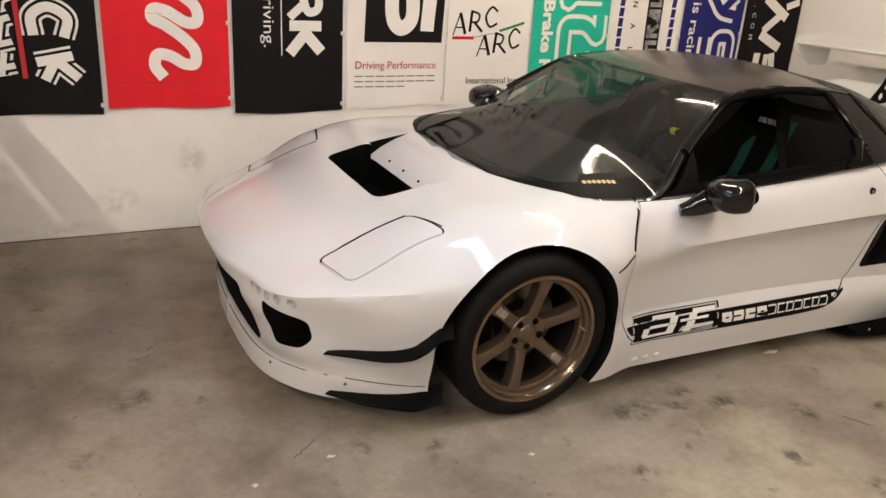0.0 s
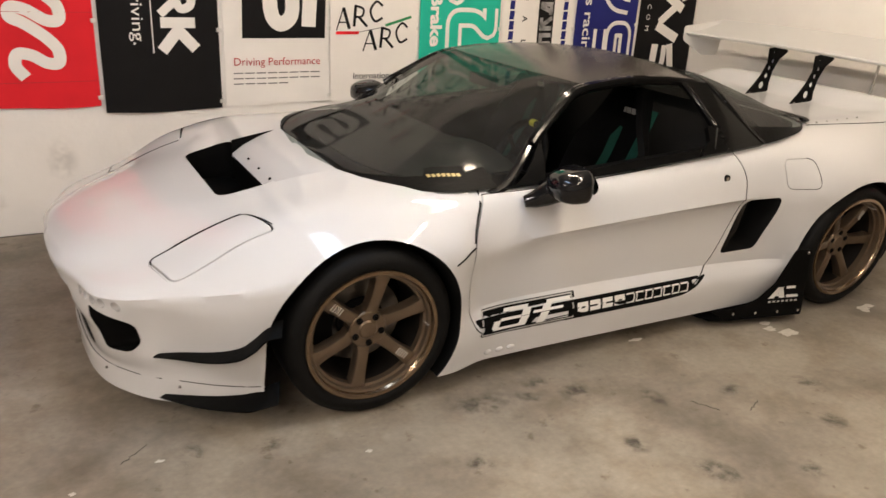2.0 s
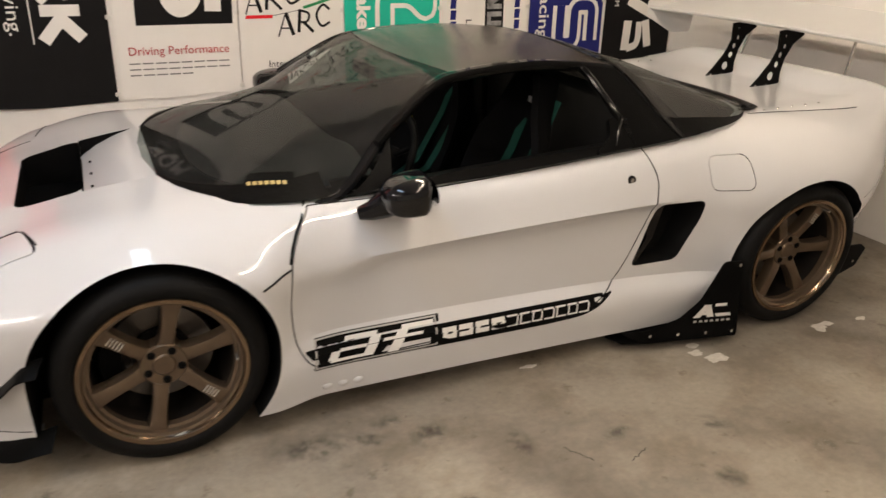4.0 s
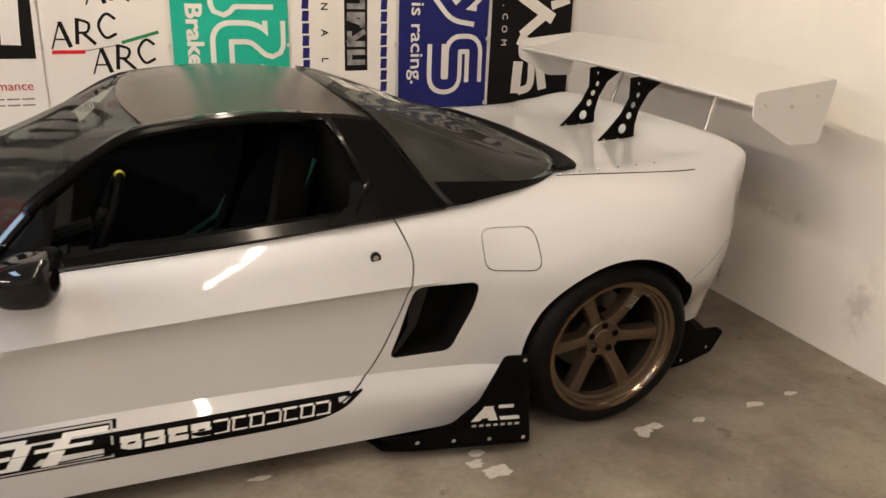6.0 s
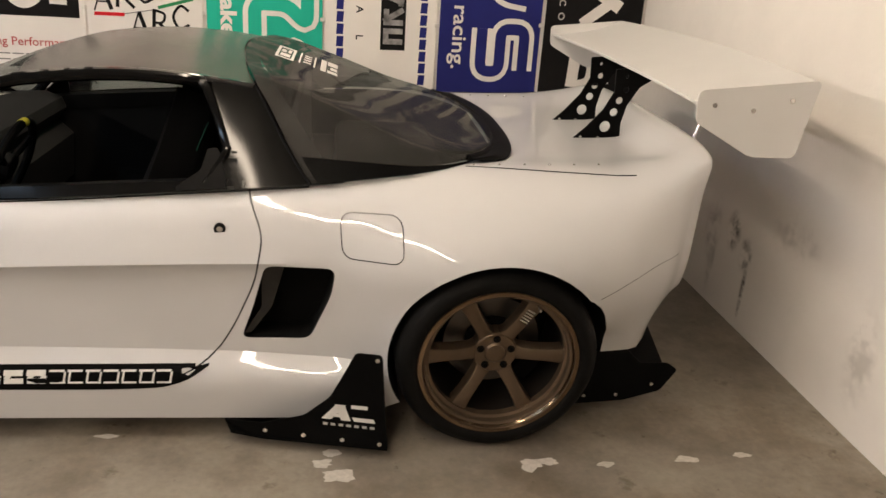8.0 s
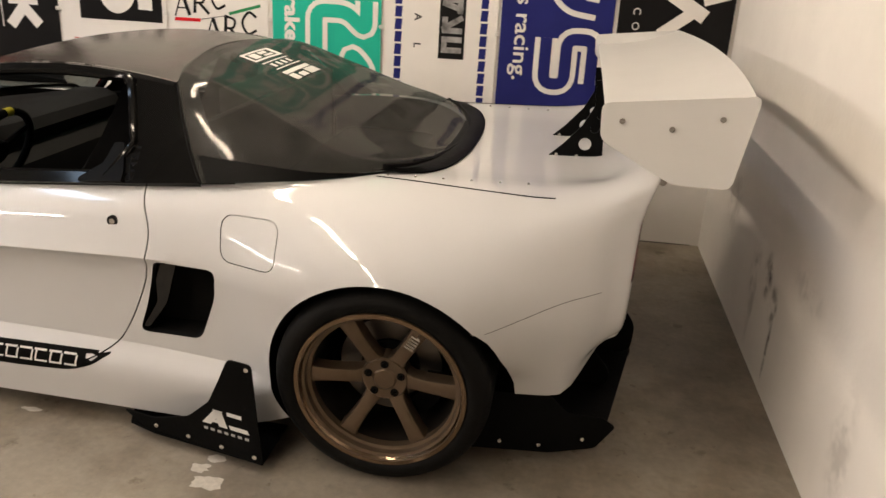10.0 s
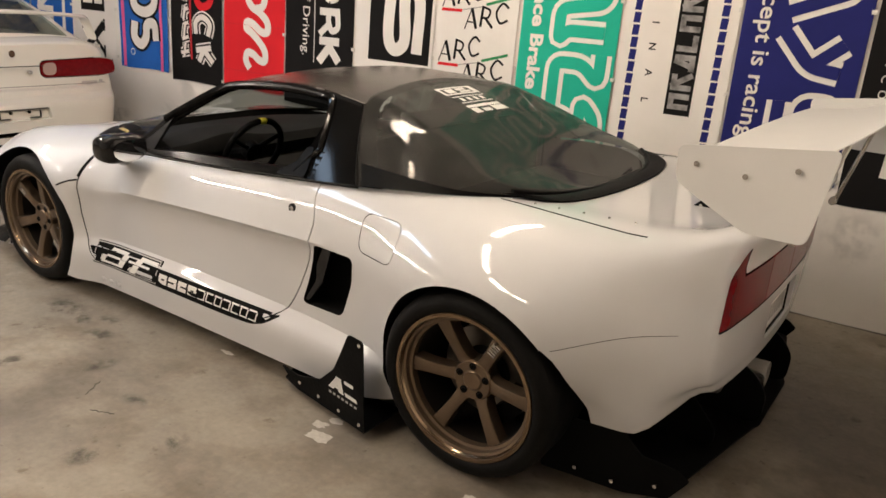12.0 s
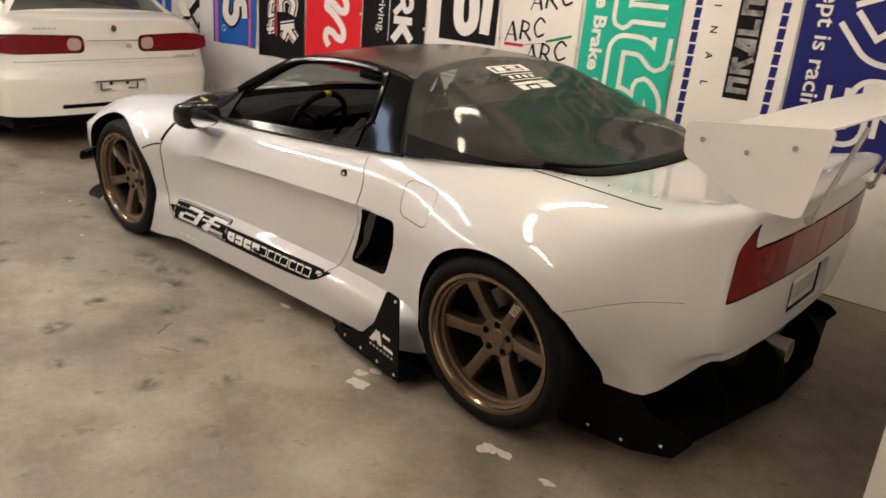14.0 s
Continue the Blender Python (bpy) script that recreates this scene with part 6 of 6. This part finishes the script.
    def grid(f, a, b, c, d, n=14, m=10, th=.006):
        return sheet([[f(a + (b - a) * i / n, c + (d - c) * j / m) for j in range(m + 1)] for i in range(n + 1)], th)
    part("roof", grid(top, .98, 2.42, -1, 1, 16, 12, .02), M_CREAM, HATCH, "cream roof", 40)
    part("rear_window", grid(top, .40, .97, -.93, .93, th=0), M_TINT, HATCH, "dark rear window").visible_shadow = False
    part("windscreen", grid(top, 2.44, 3.04, -1, 1, th=0), M_TINT, HATCH, "dark windscreen").visible_shadow = False
    part("rear_window_foot", grid(top, .28, .40, -1, 1), M_CREAM, HATCH, "cream sill below the rear window", 40)
    for s in (-1, 1):
        part("window_edge", grid(lambda u, f: top(u, s * f), .40, .98, .93, 1.0, 10, 2, .02), M_CREAM, HATCH, "cream window edge", 40)
        part("rear_quarter", grid(lambda u, f: sidep(u, f, s), .28, 1.05, 0, 1, 12, 6, .02), M_CREAM, HATCH, "cream rear quarter panel", 40)
        part("side_window", grid(lambda u, f: sidep(u, f, s), 1.06, 2.95, 0, 1, 12, 6, 0), M_TINT, HATCH, "dark side window").visible_shadow = False
        tl = part("tail_light", endprism([(s * y, z) for y, z in rounded([(.218, .722), (.70, .722), (.81, .733), (.80, .832), (.70, .848), (.218, .833)], .05, 5)], .115, .135), M_RED, HATCH, "long red tail light", 30)
        part("lamp_wrap", sheet([[Vector((.12 + .07 * i / 6, s * (.800 + .030 * math.sin(i / 6 * 1.5)), .785 + (z - .785) * (1 - .55 * (i / 6) ** 2))) for z in (.735, .785, .835)] for i in range(7)], .006), M_RED, tl, "red lamp corner", 40)
        part("reverse_lamp", endprism([(s * y, z) for y, z in rounded([(.235, .735), (.335, .735), (.335, .825), (.235, .82)], .045, 5)], .1135, .13), mat("clear_pink_lens", (.45, .30, .26), .15, coat=1.0), tl, "pale reverse lamp", 30)
        for u in (.93, 3.50):
            w = new("wheel")
            w.parent = HATCH
            w.matrix_basis = pose(u, s * .835, .30, 0, 0, 0 if s < 0 else 180)
            part("tyre", revolve([(.19, .004), (.205, -.004), (.28, .002), (.296, .02), (.30, .045), (.30, .16), (.296, .19), (.19, .195)], 48), M_RUBBER, w, "black tyre", 50)
            part("rim", revolve([(.198, .0), (.186, .0), (.178, .03), (.176, .15), (.198, .15)], 48), M_ALLOY, w, "dark alloy rim", 40)
            for k in range(5):
                m = Matrix.Rotation(radians(90 + 72 * k), 4, "Y")
                part("spoke", boxm((.02, .012, -.024), (.182, .045, .024), .008, m), M_ALLOY, w, "", 40)
            part("brake_disc", revolve([(.03, .09), (.13, .09), (.13, .11), (.03, .11)], 30), M_IRON, w, "grey brake disc")
    # spoiler, plate recess, badge
    rows = []
    for k in np.linspace(-1, 1, 41):
        v = .70 * k
        rise = 1.135 + .035 * (1 - k ** 2) - .15 * max(0, (abs(k) - .86) / .14) ** 1.6
        fwd = .10 + .06 * max(0, abs(k) - .8) / .2
        rows.append([Vector((fwd + dx, v, rise + dz)) for dx, dz in ((0, .0), (.02, .016), (.09, .014), (.13, -.002), (.09, -.012), (.02, -.012), (0, 0))])
    part("spoiler", sheet(rows), M_CREAM, HATCH, "cream rear spoiler", 50)
    b = bmesh.new()
    bmesh.ops.create_uvsphere(b, u_segments=16, v_segments=8, radius=1, matrix=Matrix.Translation((.068, 0, .895)) @ Matrix.Diagonal((.008, .022, .025, 1)))
    part("badge", b, M_BADGE, HATCH, "small dark bronze oval badge")
    b = bmesh.new()
    cyl(b, (.10, -.12, .765), (.07, -.12, .765), .014, seg=14)
    part("hatch_lock", b, M_STEEL, HATCH, "round hatch lock")
    part("hatch_seam", boxm((.062, -.21, .805), (.075, .21, .809)), M_TRIM, HATCH, "dark hatch seam", 0)
    bars = bmesh.new()
    for k in range(5):
        box(bars, (.080, .42 + .034 * k, .888), (.084, .444 + .034 * k, .902))
    part("name_bar", bars, M_MARKG, HATCH, "small plain grey bars", 0)
    bars = bmesh.new()
    box(bars, (.062, -.62, .675), (.068, -.50, .688))
    box(bars, (.060, -.66, .67), (.066, -.635, .695))
    part("grade_bar", bars, M_MARKG, HATCH, "small plain dark bars", 0)
    for s in (-1, 1):
        br = bmesh.new()
        box(br, (.028, s * .145 - .003, .455), (.040, s * .145 + .003, .50))
        box(br, (.028, min(s * .145, s * .07), .452), (.040, max(s * .145, s * .07), .458))
        part("plate_bracket", br, M_TRIM, HATCH, "dark empty plate bracket", 0)
        br = bmesh.new()
        cyl(br, (.030, s * .065, .495), (.046, s * .065, .495), .010, seg=10)
        part("plate_screw", br, M_TRIM, HATCH, "dark plate screw")
    part("plate_recess_top", boxm((.026, -.20, .51), (.045, .20, .524)), M_GREY, HATCH, "grey recess edge", 0)
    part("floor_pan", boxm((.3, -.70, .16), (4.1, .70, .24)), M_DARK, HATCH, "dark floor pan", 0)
    # no interior is built: a near-black block gives the shade behind the windows
    part("cabin_shade", boxm((.55, -.62, .70), (2.9, .62, .96), .05), M_DARK, HATCH, "near-black block standing in for the shade in the cabin")
    for s in (-1, 1):
        part("sill_line", boxm((1.3, s * .845 - .004, .40), (3.1, s * .845 + .004, .415), .003), M_CREAM, HATCH, "cream side moulding")


hatchback()

# ---------------------------------------------------------------- floor marks
M_FLECK = mat("flaking_white_floor_paint", (0.62, 0.58, 0.52), 0.7, noise_amt=0.2, noise_scale=60, bump=0.2)


def soft_mark(name, color, strength, scale=9.0):
    """A stain that fades out towards its edge and is broken up by grain."""
    m = mat(name, color, 0.6)
    nt = m.node_tree
    b, out = nt.nodes["Principled BSDF"], nt.nodes["Material Output"]
    co = nt.nodes.new("ShaderNodeTexCoord")
    sub = nt.nodes.new("ShaderNodeVectorMath")
    sub.operation = "SUBTRACT"
    sub.inputs[1].default_value = (0.5, 0.5, 0.5)
    nt.links.new(co.outputs["Generated"], sub.inputs[0])
    flat = nt.nodes.new("ShaderNodeVectorMath")
    flat.operation = "MULTIPLY"
    flat.inputs[1].default_value = (1, 1, 0)
    nt.links.new(sub.outputs[0], flat.inputs[0])
    ln = nt.nodes.new("ShaderNodeVectorMath")
    ln.operation = "LENGTH"
    nt.links.new(flat.outputs[0], ln.inputs[0])
    fall = nt.nodes.new("ShaderNodeMapRange")
    fall.interpolation_type = "SMOOTHSTEP"
    fall.inputs["From Min"].default_value, fall.inputs["From Max"].default_value = 0.48, 0.12
    nt.links.new(ln.outputs["Value"], fall.inputs["Value"])
    no = nt.nodes.new("ShaderNodeTexNoise")
    no.inputs["Scale"].default_value, no.inputs["Detail"].default_value, no.inputs["Roughness"].default_value = scale, 7, 0.65
    oi = nt.nodes.new("ShaderNodeObjectInfo")
    ad = nt.nodes.new("ShaderNodeVectorMath")
    nt.links.new(co.outputs["Object"], ad.inputs[0])
    nt.links.new(oi.outputs["Location"], ad.inputs[1])
    nt.links.new(ad.outputs[0], no.inputs["Vector"])
    gr = nt.nodes.new("ShaderNodeMapRange")
    gr.inputs["From Min"].default_value, gr.inputs["From Max"].default_value = 0.42, 0.62
    nt.links.new(no.outputs["Fac"], gr.inputs["Value"])
    mu = nt.nodes.new("ShaderNodeMath")
    mu.operation = "MULTIPLY"
    nt.links.new(fall.outputs["Result"], mu.inputs[0])
    nt.links.new(gr.outputs["Result"], mu.inputs[1])
    mv = nt.nodes.new("ShaderNodeMath")
    mv.operation = "MULTIPLY"
    mv.inputs[1].default_value = strength
    nt.links.new(mu.outputs[0], mv.inputs[0])
    tr = nt.nodes.new("ShaderNodeBsdfTransparent")
    mx = nt.nodes.new("ShaderNodeMixShader")
    nt.links.new(mv.outputs[0], mx.inputs[0])
    nt.links.new(tr.outputs[0], mx.inputs[1])
    nt.links.new(b.outputs[0], mx.inputs[2])
    nt.links.new(mx.outputs[0], out.inputs["Surface"])
    return m


M_STAIN = soft_mark("dark_oil_stain", (0.06, 0.05, 0.04), 0.6, 13.0)
M_SMUDGE = soft_mark("grey_wall_smudge", (0.40, 0.36, 0.31), 0.22, 12.0)
M_SCUFF = soft_mark("dark_wall_scuff", (0.10, 0.085, 0.07), 0.75, 16.0)
M_CRACK = mat("dark_crack", (0.05, 0.045, 0.04), 0.9)


def blot(name, x, y, rx, ry, seed, material, label, category, lift=.0012, n=26, rough=.45):
    """A flat irregular mark that lies on the slab."""
    bm = bmesh.new()
    ring = []
    for k in range(n):
        a = 2 * math.pi * k / n
        r = 1 + rough * noise.noise((math.cos(a) * 1.7 + seed * 7.3, math.sin(a) * 1.7, seed * 3.1)) + .3 * rough * noise.noise((math.cos(a) * 5 + seed, math.sin(a) * 5, seed))
        px, py = rx * r * math.cos(a), ry * r * math.sin(a)
        ring.append(bm.verts.new((px, py, floor_height(x + px, y + py) - floor_height(x, y))))
    bm.faces.new(ring)
    ob = part(name, bm, material, None, "", 0)
    ob.matrix_basis = pose(x, y, floor_height(x, y) + lift)
    return tagged(ob, label, category, name + " marks")


for i, (x, y, rx, ry) in enumerate([(2.696, 2.112, .035, .012), (3.427, 1.89, .05, .028), (3.403, 2.004, .025, .018), (3.376, 1.949, .032, .02), (4.035, 1.928, .035, .03), (4.091, 1.94, .035, .018), (4.279, 1.922, .027, .016), (4.559, 1.937, .036, .02), (4.759, 1.955, .03, .015), (1.29, 1.83, .012, .008), (.66, 2.05, .014, .008), (.40, 1.99, .010, .008)]):
    blot("paint_fleck", x, y, rx, ry, i + 1, M_FLECK, "flake of white paint stuck on the concrete floor", "paint fleck", .0016, 22, .6)


def floor_mark(name, x, y, rx, ry, material, label, category, lift, a=0.0):
    n = 8
    ca, sa = math.cos(radians(a)), math.sin(radians(a))
    fl = lambda px, py: floor_height(x + px * ca - py * sa, y + px * sa + py * ca) - floor_height(x, y)
    rows = [[Vector((px, py, fl(px, py))) for py in np.linspace(-ry, ry, n)] for px in np.linspace(-rx, rx, n)]
    ob = part(name, sheet(rows), material, None, "", 0)
    ob.matrix_basis = pose(x, y, floor_height(x, y) + lift, 0, 0, a)
    return tagged(ob, label, category, name + " marks")


for i, (x, y, rx, ry) in enumerate([(1.79, 1.925, .13, .07), (2.17, 1.863, .09, .06), (2.42, 1.70, .08, .05), (2.15, 1.49, .06, .05), (1.98, 1.90, .07, .035), (2.06, 1.98, .06, .04), (1.95, 1.75, .045, .03), (.76, 2.04, .07, .04), (1.02, 2.0, .04, .04), (3.1, 1.55, .08, .04), (2.75, 1.62, .07, .03), (.1, 2.6, .09, .07), (1.2, 1.50, .08, .04), (2.3, 1.25, .09, .06), (2.6, 1.12, .05, .04), (2.95, 1.30, .06, .05), (1.6, 1.62, .05, .05), (1.45, 1.38, .06, .03), (.4, 1.7, .06, .04), (-.3, 2.1, .07, .04), (3.35, 1.30, .05, .04), (2.05, 1.05, .05, .05)]):
    floor_mark("oil_stain", x, y, rx * 1.25, ry * 1.35, M_STAIN, "small dark old oil stain on the concrete floor", "stain", .0010 + .00003 * i, 37 * i)


def wall_smudge(on_right, a, z, w, h, material=None):
    rows = [[Vector((x, y, 0)) for y in (-h, 0, h)] for x in (-w, 0, w)]
    ob = part("wall_smudge", sheet(rows), material or M_SMUDGE, None, "", 0)
    m = pose(-.0015, a, z, 90, 0, -90) if on_right else pose(a, -.0015, z, 90)
    ob.matrix_basis = (WALL_RIGHT if on_right else WALL) @ m
    return tagged(ob, "faint grey smudge rubbed on the white wall", "smudge", "wall smudges")


for a, z, w, h in ((-1.25, .36, .10, .22), (-1.28, .22, .05, .20), (-1.9, .55, .22, .08), (-2.4, .3, .12, .25), (-.7, .5, .18, .2), (-2.9, .5, .2, .12)):
    wall_smudge(True, a, z, w, h)
for a, z, w, h in ((-1.57, .355, .07, .10), (-1.60, .20, .025, .20), (-1.44, .42, .08, .12)):
    wall_smudge(True, a, z, w, h, M_SCUFF)
for a, z, w, h in ((-5.6, .42, .22, .14), (-5.0, .25, .16, .10), (-6.3, .3, .2, .2), (-4.6, .45, .1, .16), (-6.9, .5, .16, .12), (-5.3, .12, .3, .06), (-.5, .5, .2, .2)):
    wall_smudge(False, a, z, w, h)
for i, (x, y, l, a) in enumerate([(2.571, 1.577, .11, -60), (.593, 2.121, .12, 40), (2.75, 1.50, .09, 25)]):
    pts = [(l * (k / 8 - .5), .012 * noise.noise((k * .8, i, 0)), 0) for k in range(9)]
    cr = part("floor_crack", tube(pts, .0018, 4), M_CRACK, None, "", 0)
    cr.matrix_basis = pose(x, y, floor_height(x, y), 0, 0, a)
    tagged(cr, "short thin crack in the concrete floor", "crack", "floor cracks")
